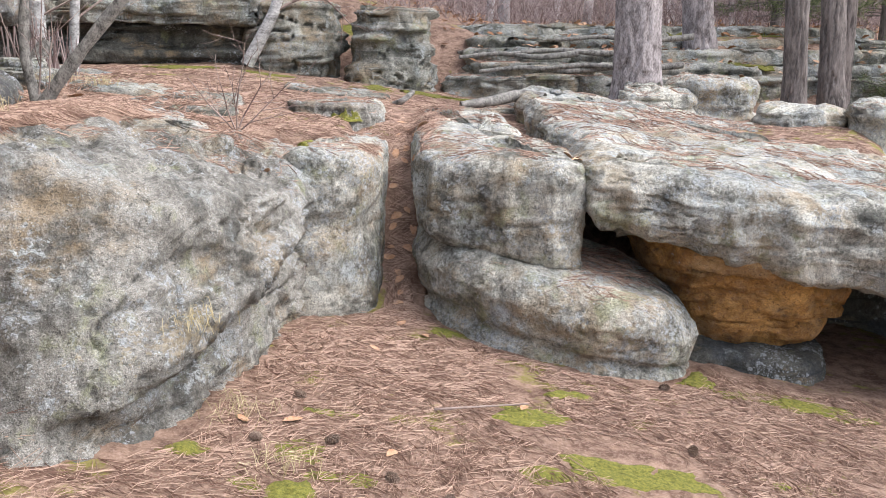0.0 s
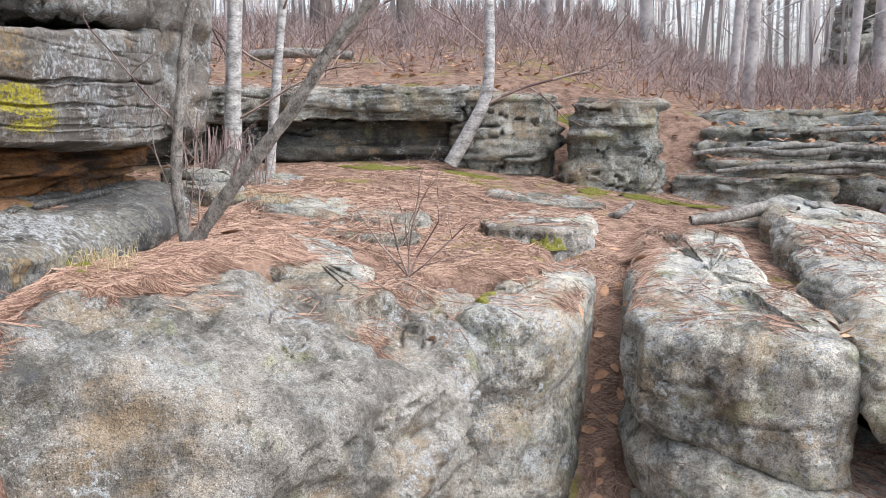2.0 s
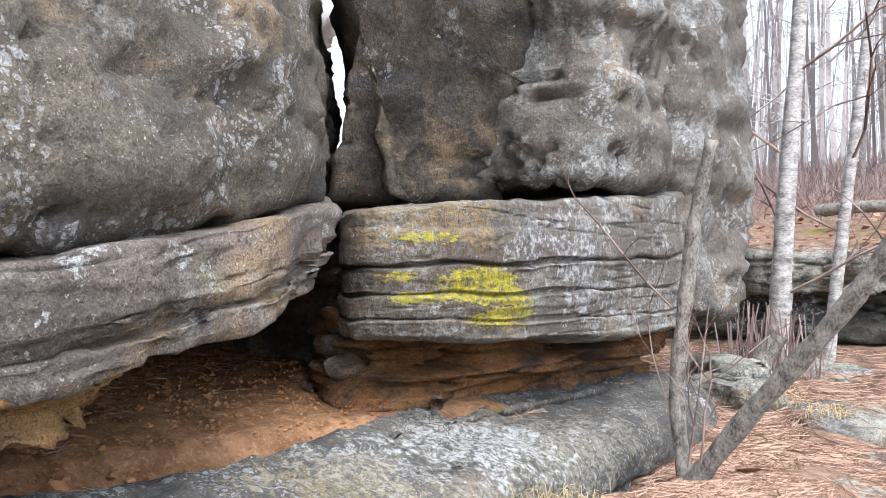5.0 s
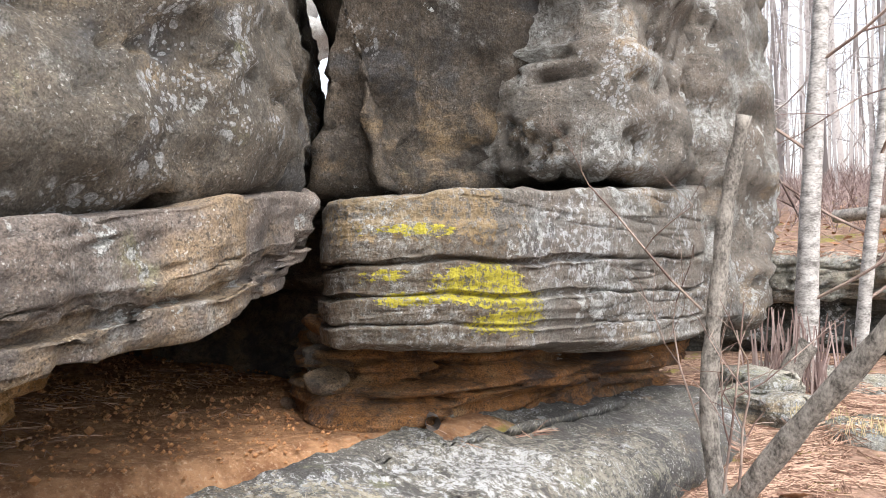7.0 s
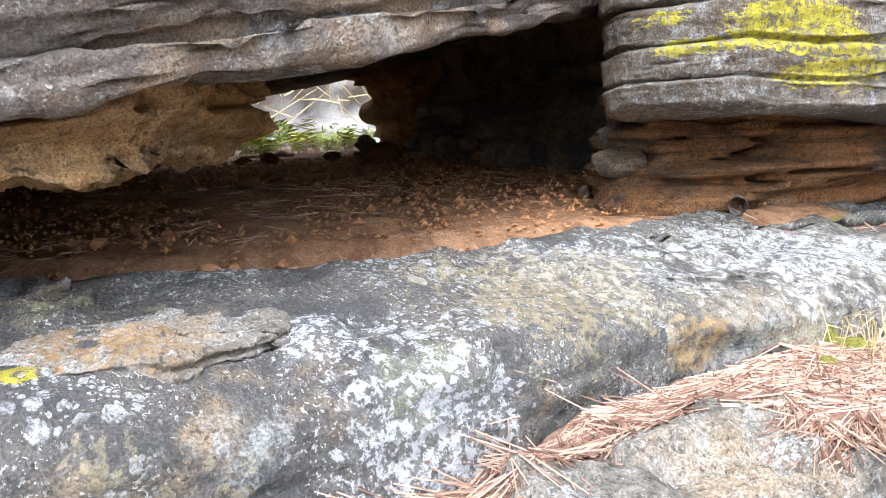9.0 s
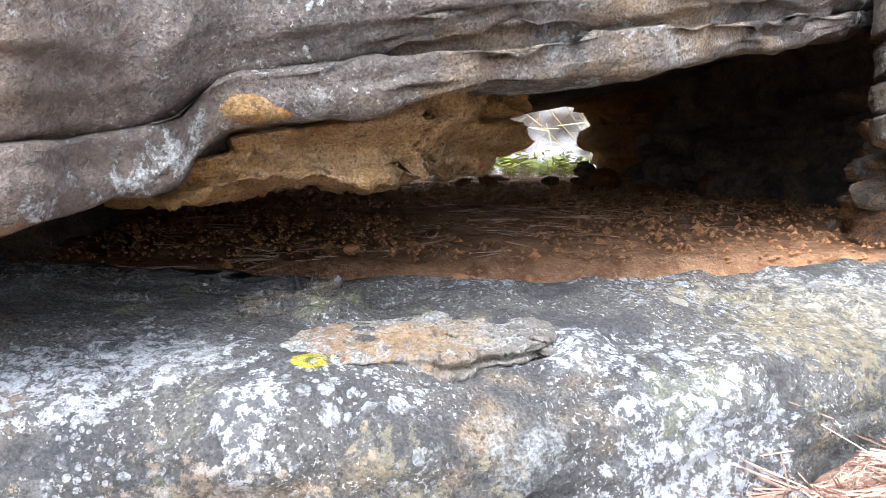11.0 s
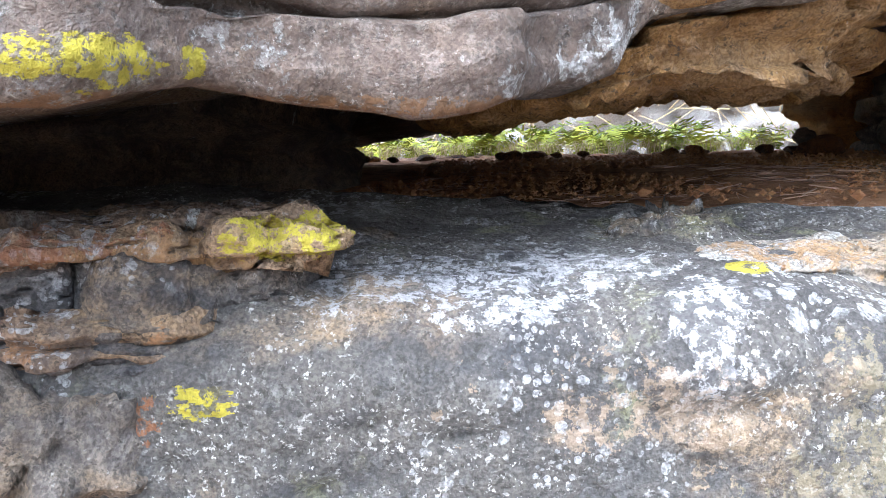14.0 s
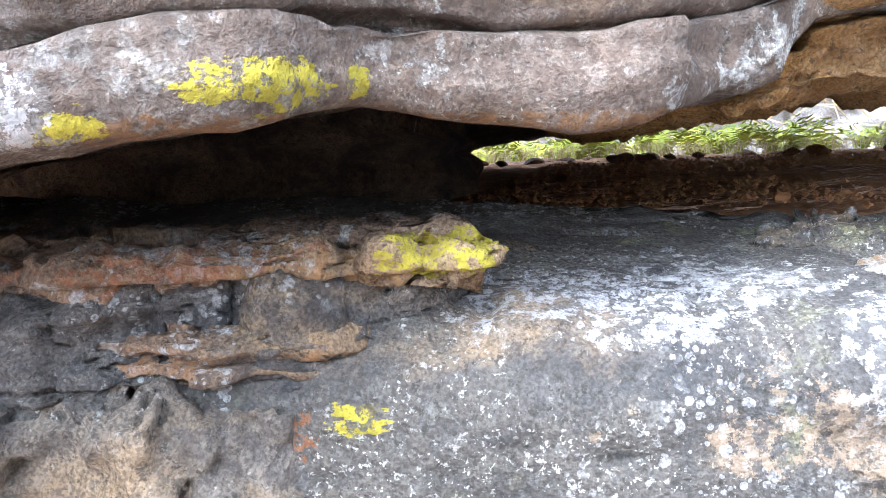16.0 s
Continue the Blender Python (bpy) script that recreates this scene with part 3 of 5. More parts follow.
rock("block", M["grey"], "rounded grey sandstone block with pale lichen streaks", 
     [(-0.14, 5.1), (0.06, 4.98), (0.64, 4.78), (0.78, 4.9), (0.74, 5.5), (0.46, 5.9), (0.44, 6.6), (0.3, 7.25), (-0.28, 7.3), (-0.24, 6.3)],
     plane(0.43, -0.2, 0.0, 0.3, 5), plane(0.96, 0.0, 0.06, 0.3, 5.1), n=320, m=44, caps=50, under=14, r_top=0.09, r_bot=0.07, amp=0.035, strata=0.003, seed=8, rounds=2, ragged=0.03)
rock("block", M["grey"], "low bulging sandstone block under the rounded one",
     [(-0.16, 5.2), (0.1, 4.9), (0.45, 4.62), (0.95, 4.48), (1.28, 4.62), (1.38, 5.0), (1.3, 5.6), (0.6, 6.2), (-0.2, 6.2)],
     plane(-0.35, -0.1), plane(0.50, -0.22, 0.0, 0.2, 5), n=320, m=60, caps=30, under=2, r_top=0.14, amp=0.04, strata=0.003, seed=9,
     profile=((0, 0.0), (0.35, 0.02), (0.48, -0.01), (0.52, -0.05), (0.57, 0.0), (0.75, 0.03), (1, -0.05)))
rock("slab", M["grey"], "broad overhanging grey sandstone slab strewn with needles",
     [(0.72, 4.80), (1.2, 4.76), (1.9, 4.66), (3.0, 4.45), (4.6, 4.5), (5.2, 6.0), (4.2, 7.2), (2.4, 8.0), (1.2, 8.3), (0.52, 8.5), (0.60, 7.6), (0.70, 6.4), (0.78, 5.5)],
     plane(0.60, -0.22, 0.02, 0.85, 5), plane(1.0, -0.13, 0.055, 0.85, 5.3), n=460, m=44, caps=70, under=20, r_top=0.10, r_bot=0.05, amp=0.05, strata=0.008, seed=12, rounds=2, ragged=0.05,
     profile=((0, -0.05), (0.25, 0.02), (0.7, 0.03), (1, -0.04)))
rock("orange_rock", M["orange"], "wedge of fresh orange sandstone under the slab", [(1.2, 5.05), (1.45, 4.86), (2.05, 4.84), (2.3, 5.1), (2.3, 6), (1.2, 6)],
     plane(-0.12), plane(0.62, -0.2, 0, 1.2, 5), n=220, m=44, caps=6, under=10, r_bot=0.12, amp=0.05, strata=0.035, layers=7, seed=14, profile=((0, -0.2), (0.35, -0.06), (0.7, 0.04), (1, 0.08)))
# footing and rear slab carry the slab's shade in their dark colour
rock("foot_stone", M["shadow_ledge"], "sandstone footing below the slab, coloured dark for its shade", [(1.15, 5.0), (1.5, 4.9), (2.1, 4.8), (2.2, 5.3), (2.1, 6), (1.2, 6)],
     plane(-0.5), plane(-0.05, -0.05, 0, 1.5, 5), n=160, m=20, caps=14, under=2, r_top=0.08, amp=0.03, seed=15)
rock("rear_slab", M["shadow_ledge"], "sandstone at the back of the hollow under the slab, coloured dark for shade", [(2.3, 6.0), (5, 5.8), (5, 7), (2.3, 7)],
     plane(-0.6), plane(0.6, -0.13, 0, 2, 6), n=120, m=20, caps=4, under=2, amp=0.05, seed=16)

# ---- the crusted rock, its layers and the shelter floor ----
rock("crusted_rock", M["crust"], "wide sandstone shelf crusted with white and grey lichen",
     [(-1.40, 0.4), (-1.52, 1.4), (-1.60, 2.0), (-1.70, 2.55), (-1.78, 3.0), (-1.92, 3.4), (-2.12, 3.75), (-2.12, 4.1), (-2.3, 4.7), (-2.5, 5.4), (-2.75, 6.0), (-3.2, 6.0), (-3.1, 4.6), (-2.75, 4.1), (-2.5, 3.6), (-2.45, 3), (-2.5, 0.4)],
     plane(0.0), plane(1.435, -0.15, -0.05, -2.2, 2.8), n=460, m=90, caps=80, under=2, r_top=0.13, amp=0.03, strata=0.008, seed=21,
     profile=((0, -0.15), (0.5, -0.03), (0.8, 0.0), (1, 0.0)))

# ---- overhanging massif ----
cliff = tagged(new("cliff"), "tall overhanging sandstone cliff with a banded lower layer", "cliff")
cliff.location = (-3.5, 2.5, 1.5)
PROW = [(-1.05, 0.2), (-1.18, 1.4), (-1.30, 2.0), (-1.60, 2.3), (-1.80, 2.6), (-1.97, 3.0), (-2.13, 3.36), (-2.36, 3.56), (-2.46, 3.62), (-2.9, 3.92), (-5.7, 5.7), (-5.9, 3.9), (-5.2, 0.2)]
def overhang_floor(x, y):
    """The underside climbs towards the back, and stays below the layer's top."""
    lip = 0.075 * smooth(y, 2.08, 2.42) * (1 - smooth(y, 2.56, 2.64)) * smooth(x, -2.6, -2.2)
    return np.minimum(1.63 - 0.12 * (x + 1.6) + 0.11 * (y - 2.2), 1.87 + 0.16 * (y - 2.7)) - lip


rock("overhanging_layer", M["prow"], "overhanging banded layer with bright yellow lichen", PROW, overhang_floor, plane(1.97, 0.0, 0.16, 0, 2.7),
     n=460, m=70, caps=10, under=40, r_top=0.03, r_bot=0.008, amp=0.026, freq=2.6, strata=0.006, layers=7, seed=31, rounds=2, ragged=0.04, parent=cliff, profile=((0, -0.015), (0.1, 0.0), (0.26, 0.005), (0.29, -0.04), (0.33, -0.005), (0.46, 0.02), (1, 0.03)))
rock("upper_face", M["massif"], "tall dark weathered face above the overhang", [(x - 0.05, y + 0.025) for x, y in PROW], plane(1.96, 0.0, 0.16, 0, 2.7), plane(4.4, 0, 0.1, 0, 3),
     n=460, m=90, caps=16, under=8, r_top=0.3, r_bot=0.05, amp=0.06, strata=0.015, layers=4, seed=33, rounds=2, parent=cliff, profile=((0, -0.04), (0.06, 0.02), (0.12, 0.0), (0.3, -0.05), (1, -0.3)))

# ---- banded wall block ----
def bedding_warp(v):
    """Lets the bedding planes rise and dip along the face."""
    flat_v = v * np.array([1, 1, 0.3])
    return v + np.column_stack([np.zeros(len(v)), np.zeros(len(v)), 0.05 * fbm(flat_v, 1.3, 3, 77) + 0.014 * fbm(flat_v, 7, 3, 78)])


banded = tagged(new("rock_wall"), "banded sandstone wall with yellow lichen and a rusty foot", "rock wall")
banded.location = (-3.4, 5.2, 1.4)
WALL = [(-2.70, 3.85), (-2.50, 4.0), (-2.44, 4.2), (-2.46, 4.5), (-2.58, 5.1), (-2.78, 5.7), (-2.92, 5.98), (-3.4, 6.25), (-5.8, 6.7), (-5.9, 5.92), (-3.2, 4.19)]
rock("banded_layer", M["wall"], "banded grey layer streaked with yellow lichen", WALL, plane(1.71, 0, -0.05, 0, 4), plane(2.15, 0, 0.06, 0, 4),
     n=420, m=120, caps=12, under=14, r_top=0.03, r_bot=0.03, amp=0.014, strata=0.005, layers=11, seed=41, rounds=2, parent=banded, warp=bedding_warp,
     profile=((0, -0.04), (0.04, 0.0), (0.15, 0.01), (0.17, -0.02), (0.185, 0.0), (0.335, 0.006), (0.355, -0.025), (0.375, 0.004), (0.545, 0.006), (0.565, -0.035), (0.585, 0.008), (1, 0.0)))
rock("rusty_layer", M["rusty"], "recessed rusty orange layer", [(x - 0.3, y + 0.15) for x, y in WALL], plane(1.3), plane(1.78, 0, -0.05, 0, 4),
     n=320, m=50, caps=2, under=2, amp=0.04, strata=0.065, layers=11, seed=43, rounds=2, parent=banded)
rock("upper_layer", M["wall"], "weathered grey upper block", 
     [(-3.35, 4.5), (-3.1, 4.75), (-2.75, 4.80), (-2.60, 4.88), (-2.58, 5.1), (-2.80, 5.7), (-2.95, 6.0), (-3.4, 6.3), (-4.8, 6.55), (-4.8, 5.5), (-3.6, 4.6)], plane(2.24, 0, 0.05, 0, 5), plane(4.3, 0, 0.1, 0, 5),
     n=320, m=80, caps=12, under=12, r_top=0.3, r_bot=0.06, amp=0.07, strata=0.03, layers=5, seed=45, rounds=2, parent=banded)

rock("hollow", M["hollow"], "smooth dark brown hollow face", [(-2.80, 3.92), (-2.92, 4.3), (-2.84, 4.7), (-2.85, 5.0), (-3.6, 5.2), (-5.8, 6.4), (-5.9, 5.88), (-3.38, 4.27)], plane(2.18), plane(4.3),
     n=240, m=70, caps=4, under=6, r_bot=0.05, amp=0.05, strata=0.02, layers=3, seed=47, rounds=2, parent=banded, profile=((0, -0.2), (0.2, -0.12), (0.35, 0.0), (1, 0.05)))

rock("rear_block", M["wall"], "grey lichened block set back behind the wall's corner", [(-2.74, 5.7), (-2.80, 6.1), (-2.93, 6.5), (-3.4, 6.75), (-4.6, 6.8), (-4.6, 6.0), (-3.2, 5.6)], plane(1.66, 0, 0.05, 0, 6), plane(4.3, 0, 0.1, 0, 5),
     n=260, m=80, caps=8, under=10, r_top=0.3, r_bot=0.05, amp=0.06, strata=0.02, layers=5, seed=49, rounds=2, parent=banded)
for k, (x, y, z0, a) in enumerate([(-2.98, 6.42, 1.42, 0.2), (-2.86, 6.2, 1.36, 0.26)]):
    rock("step_stone", M["ledge"], "mossy flat sandstone step at the wall's corner", [(x - 0.3, y - 0.12), (x + a, y - 0.1), (x + a * 1.1, y + 0.14), (x - 0.3, y + 0.2)], plane(z0 - 0.4), plane(z0, 0, 0.03, x, y),
         n=120, m=20, caps=12, under=2, r_top=0.03, amp=0.03, strata=0.02, seed=170 + k, group="steps at the wall's corner", rounds=2, ragged=0.04)

# ---- second ledge ----
LEDGE = [(-6.0, 7.6), (-4.2, 7.9), (-3.0, 8.5), (-1.9, 8.9), (-1.75, 9.6), (-3, 10.8), (-6, 10.8)]
ledge = rock("ledge", M["ledge"], "long overhanging sandstone ledge capped with moss", LEDGE, plane(1.70, 0, 0.0), plane(2.0, 0.0, 0.0), n=420, m=36, caps=40, under=20, r_top=0.05, amp=0.05, strata=0.02, layers=7, seed=51, rounds=2, ragged=0.12)
# the recess below the cap is shaded by its darker material too
rock("base", M["shadow_ledge"], "layered sandstone coloured dark for the shade under the ledge", [(x, y + 0.2) for x, y in LEDGE], plane(0.9), plane(1.80), parent=ledge, n=320, m=50, caps=2, under=2, amp=0.06, strata=0.05, layers=7, seed=53, rounds=2)
rock("ledge_block", M["ledge"], "grey layered sandstone block in the ledge", [(-2.05, 8.75), (-1.2, 8.9), (-1.15, 9.8), (-2.1, 9.8)], plane(0.9), plane(1.93), n=220, m=50, caps=20, under=2, r_top=0.06, amp=0.05, strata=0.045, layers=7, seed=55, rounds=2)
rock("ledge_block", M["ledge"], "grey cracked sandstone block closing the ledge", [(-1.06, 8.8), (-0.28, 8.95), (-0.25, 9.8), (-1.05, 9.8)], plane(0.9), plane(1.88), n=220, m=50, caps=20, under=2, r_top=0.06, amp=0.05, strata=0.045, layers=7, seed=57, rounds=2)
for k, (y0, z1, x0) in enumerate([(9.0, 1.25, -0.1), (9.25, 1.36, 0.1), (9.5, 1.5, -0.05), (9.9, 1.62, 0.0), (10.4, 1.76, -0.15)]):
    rock("ledge_step", M["ledge"], "low weathered sandstone step on the needle slope", [(x0, y0), (1.4, y0 + 0.25), (2.8, y0 + 0.7), (5.2, y0 + 1.2), (5.2, y0 + 2.2), (x0, y0 + 1.6)],
         plane(0.7), plane(z1), n=300, m=26, caps=16, under=2, r_top=0.05, amp=0.05, strata=0.03, layers=8, seed=60 + k, group="steps of the slope", rounds=2, ragged=0.12)

# ---- inside the shelter ----
rock("soffit", M["ochre"], "ochre underside stone", [(-2.42, 2.25), (-1.98, 2.44), (-1.86, 2.6), (-1.98, 2.8), (-2.14, 2.95), (-2.6, 3.06), (-3.1, 2.9), (-2.9, 2.25)],
     plane(1.61, -0.06, 0.075, -1.9, 2.6), plane(1.73, 0, 0.2, 0, 2.3), n=300, m=26, caps=2, under=26, r_bot=0.02, amp=0.05, freq=4, strata=0.03, seed=71, rounds=2, parent=cliff)
rock("pillar", M["orange"], "crumbling orange sandstone pillar", [(-5.9, 3.72), (-5.5, 3.75), (-5.3, 4.2), (-5.8, 4.4), (-6.1, 4.0)], plane(1.4), plane(2.3), n=140, m=40, caps=2, under=2,
     amp=0.06, strata=0.05, seed=72, rounds=2, profile=((0, 0.0), (0.2, -0.1), (0.45, 0.05), (1, 0.15)))
rock("rear_wall", M["sooty"], "sooty sandstone wall at the back of the shelter", [(-5.0, 3.95), (-4.2, 4.2), (-3.3, 4.35), (-3.3, 5.0), (-5.8, 6.0), (-5.9, 4.3), (-5.6, 4.0)], plane(1.3), plane(2.25), n=200, m=50, caps=2, under=2,
     amp=0.07, strata=0.05, seed=73, rounds=2)
rock("rear_wall", M["sooty"], "low dark rocks closing the shelter", [(-3.6, -0.6), (-3.2, 0.6), (-3.6, 1.2), (-4.6, 1.45), (-5.9, 1.2), (-5.9, -0.6)], plane(1.2), plane(2.1), n=200, m=40, caps=2, under=2,
     amp=0.09, strata=0.06, seed=74, rounds=2)
rock("rear_wall", M["sooty"], "dark wedged rocks deep under the overhang", [(-2.6, 0.3), (-2.5, 1.5), (-2.9, 1.95), (-3.7, 1.85), (-4.7, 1.45), (-4.7, 0.3)], plane(1.25), plane(1.9), n=200, m=30, caps=2, under=2,
     amp=0.08, strata=0.04, seed=79, rounds=2)
rock("pale_cliff", M["pale"], "pale sunlit cliff beyond the shelter", [(-11, -6), (-10.4, 0), (-10.6, 3), (-10.2, 6), (-11, 9), (-14, 9), (-14, -6)], plane(1.0), plane(6.0), n=300, m=60, caps=6, under=2,
     amp=0.35, freq=0.9, strata=0.12, layers=2.0, seed=75, rounds=2)
rock("flake", M["flake"], "thin loose flake of lichened sandstone on the shelf", [(-1.91, 2.69), (-1.855, 2.77), (-1.85, 2.83), (-1.875, 2.88), (-1.855, 2.94), (-1.92, 3.05), (-1.99, 3.12), (-2.16, 3.04), (-2.10, 2.8), (-1.99, 2.69)],
     plane(1.372, -0.12, -0.03, -1.9, 2.85), plane(1.402, -0.085, -0.03, -1.9, 2.85), n=260, m=10, caps=30, under=12, r_top=0.006, r_bot=0.008, amp=0.012, freq=13, strata=0.004, layers=40, seed=76, rounds=1, ragged=0.03)
rock("flake", M["crust"], "small dark curled flake of sandstone on the shelf", [(-2.10, 2.58), (-2.12, 2.70), (-2.18, 2.79), (-2.28, 2.76), (-2.32, 2.66), (-2.2, 2.58)],
     plane(1.41, -0.1, 0, -2.2, 2.7), plane(1.452, -0.12, 0.06, -2.2, 2.7), n=140, m=10, caps=14, under=6, r_top=0.008, r_bot=0.008, amp=0.02, freq=12, strata=0.004, layers=40, seed=176, rounds=1, ragged=0.02)
rock("rock", M["knob"], "knobbly tan-grey sandstone lump below the rusty lip", [(-1.36, 1.0), (-1.47, 1.5), (-1.525, 1.8), (-1.56, 1.98), (-1.66, 2.08), (-1.85, 2.0), (-1.85, 1.0)],
     plane(0.6), plane(1.325), n=320, m=80, caps=14, under=2, r_top=0.05, amp=0.042, freq=6.5, strata=0.014, layers=8, seed=177, ragged=0.03)
rock("flake", M["rust_crust"], "rust-red and yellow sandstone crust on the shelf", [(-1.50, 1.3), (-1.56, 1.75), (-1.62, 2.05), (-1.68, 2.28), (-1.78, 2.3), (-1.95, 2.0), (-1.95, 1.3)],
     plane(1.425, -0.05, 0, -1.6, 2), plane(1.47, -0.05, 0.0, -1.6, 2), n=320, m=16, caps=20, under=8, r_top=0.02, r_bot=0.015, amp=0.026, freq=9, strata=0.012, layers=24, seed=77, ragged=0.05)
rock("sandstone_lip", M["rust_crust"], "thin orange-edged dark sandstone lip", [(-1.46, 1.2), (-1.55, 1.7), (-1.60, 1.95), (-1.64, 2.12), (-1.8, 2.14), (-1.8, 1.2)],
     plane(1.325), plane(1.388), n=260, m=16, caps=10, under=8, r_top=0.03, r_bot=0.02, amp=0.018, freq=7, strata=0.01, layers=24, seed=78, ragged=0.025)
rock("rock", M["dark_core"], "dark weathered sandstone between the rusty crusts", [(-1.475, 1.2), (-1.565, 1.7), (-1.62, 1.95), (-1.67, 2.16), (-1.85, 2.2), (-1.9, 1.2)],
     plane(1.30), plane(1.452), n=300, m=40, caps=6, under=2, r_top=0.03, r_bot=0.03, amp=0.035, freq=7, strata=0.012, layers=16, seed=178, ragged=0.04)


def stone(name, centre, size, material, label, seed, category="stone", group=""):
    """A broken stone with flattish faces."""
    rng = random.Random(seed)
    bm = bmesh.new()
    bmesh.ops.create_icosphere(bm, subdivisions=3, radius=1.0)
    cuts = [(Vector((rng.gauss(0, 1), rng.gauss(0, 1), rng.gauss(0, 1))).normalized(), rng.uniform(0.55, 0.85)) for _ in range(9)]
    for v in bm.verts:
        p = v.co.copy()
        for n, d in cuts:
            over = p.dot(n) - d
            if over > 0:
                p -= n * over
        p *= 1 + 0.05 * noise.noise(p * 4 + Vector((seed, 0, 0)))
        v.co = Vector((p.x * size[0], p.y * size[1], p.z * size[2]))
    me = bpy.data.meshes.new(name)
    bm.to_mesh(me)
    bm.free()
    me.materials.append(material)
    me.polygons.foreach_set("use_smooth", [False] * len(me.polygons))
    ob = new(name, me)
    ob.matrix_world = pose(*centre, 0, 0, rng.uniform(0, 360))
    return tagged(ob, label, category, group)


rng = random.Random(4)
for k in range(16):
    y = rng.uniform(3.5, 4.15)
    r = rng.uniform(0.06, 0.13)
    stone("rubble_stone", (-4.55 - 0.9 * (4.15 - y) + rng.uniform(-0.1, 0.1), y, 1.58 + 0.07 * (k % 3)), (r, r * 0.9, r * 0.7), M["sooty"] if k % 3 else M["rusty"], "broken sandstone in a heap at the back", 100 + k, group="rubble heap")
for k in range(24):
    y = 1.5 + 2.1 * k / 24 + rng.uniform(-0.05, 0.05)
    r = rng.uniform(0.02, 0.05)
    stone("rubble_stone", (-5.4 + rng.uniform(-0.4, 0.3), y + rng.uniform(-0.1, 0.1), 1.60), (r * 1.5, r * 1.2, r * 0.7), M["rusty"], "dark broken stone along the shelter's rear edge", 140 + k, group="stones along the rear edge")
for k, (x, y, r) in enumerate([(-3.4, 3.56, 0.022), (-2.26, 3.21, 0.014), (-2.5, 2.95, 0.03), (-2.55, 3.1, 0.016), (-2.6, 3.0, 0.012), (-2.48, 3.12, 0.012), (-2.8, 2.7, 0.018), (-3.2, 3.2, 0.014), (-2.56, 3.75, 0.018)]):
    stone("pebble", (x, y, 1.47 if x < -2.7 else 1.42), (r * 1.3, r, r * 0.8), M["pebble"], "small orange sandstone pebble", 180 + k, "pebble", "pebbles")
for k in range(1, 7):
    stone("rubble_stone", (-2.9 - 0.1 * k, 3.98 + 0.07 * k, 1.52 + 0.06 * (k % 4)), (0.1, 0.08, 0.05), M["sooty"], "flat dark stone wedged between the blocks", 200 + k, group="wedged stones")
for k, (x, y, zz, a, b, h) in enumerate([(2.3, 8.55, 0.95, 0.42, 0.4, 0.32), (2.95, 8.0, 0.72, 0.4, 0.35, 0.34), (3.6, 7.6, 0.7, 0.45, 0.4, 0.42), (4.4, 7.9, 0.7, 0.5, 0.4, 0.4), (1.75, 8.25, 1.08, 0.32, 0.2, 0.13)]):
    c, sn = a, b
    rock("rock", M["grey"], "grey lichened sandstone rock behind the slab", [(x - c, y - sn), (x + c, y - sn * 0.9), (x + c * 1.1, y + sn), (x - c * 0.9, y + sn)], plane(zz - h), plane(zz + h, -0.06, 0, x, y),
         n=140, m=30, caps=20, under=2, r_top=0.1, amp=0.06, strata=0.02, seed=80 + k, group="rocks behind the slab")
for k, (x, y, a, b) in enumerate([(-2.0, 6.3, 0.6, 0.35), (-1.0, 7.9, 0.5, 0.25), (-3.0, 7.3, 0.7, 0.3), (0.3, 8.3, 0.5, 0.2), (-1.7, 5.9, 0.35, 0.2)]):
    zz = float(ground_height(np.array([x]), np.array([y]))[0])
    rock("flat_stone", M["ledge"], "flat pale bedrock showing through the needles", [(x - a, y - b), (x + a * 0.8, y - b * 0.8), (x + a, y + b), (x - a * 0.8, y + b * 0.9)], plane(zz - 0.15), plane(zz + 0.035, -0.1 if x < -0.5 else 0, 0.03, x, y),
         n=140, m=12, caps=20, under=2, r_top=0.05, amp=0.035, seed=90 + k, group="bedrock patches")

rock("flat_stone", M["grey"], "flat pale bedrock rising through the needles beside the birch", [(-2.0, 5.08), (-1.86, 5.45), (-1.55, 5.4), (-1.25, 5.0), (-1.06, 4.72), (-1.2, 4.55), (-1.55, 4.72), (-1.85, 4.9)],
     plane(0.9), plane(1.155, -0.12, 0.02, -1.5, 5.0), n=260, m=14, caps=40, under=2, r_top=0.05, amp=0.015, strata=0.002, seed=97, group="bedrock patches", rounds=2, ragged=0.06)
rock("flat_stone", M["boulder"], "low pale rock step at the terrace's edge", [(-1.2, 6.4), (-0.75, 6.3), (-0.45, 6.5), (-0.5, 6.75), (-1.1, 6.8)],
     plane(0.85), plane(1.16, -0.05, 0.03, -0.9, 6.5), n=160, m=20, caps=20, under=2, r_top=0.05, amp=0.03, seed=98, group="bedrock patches", rounds=2, ragged=0.04)

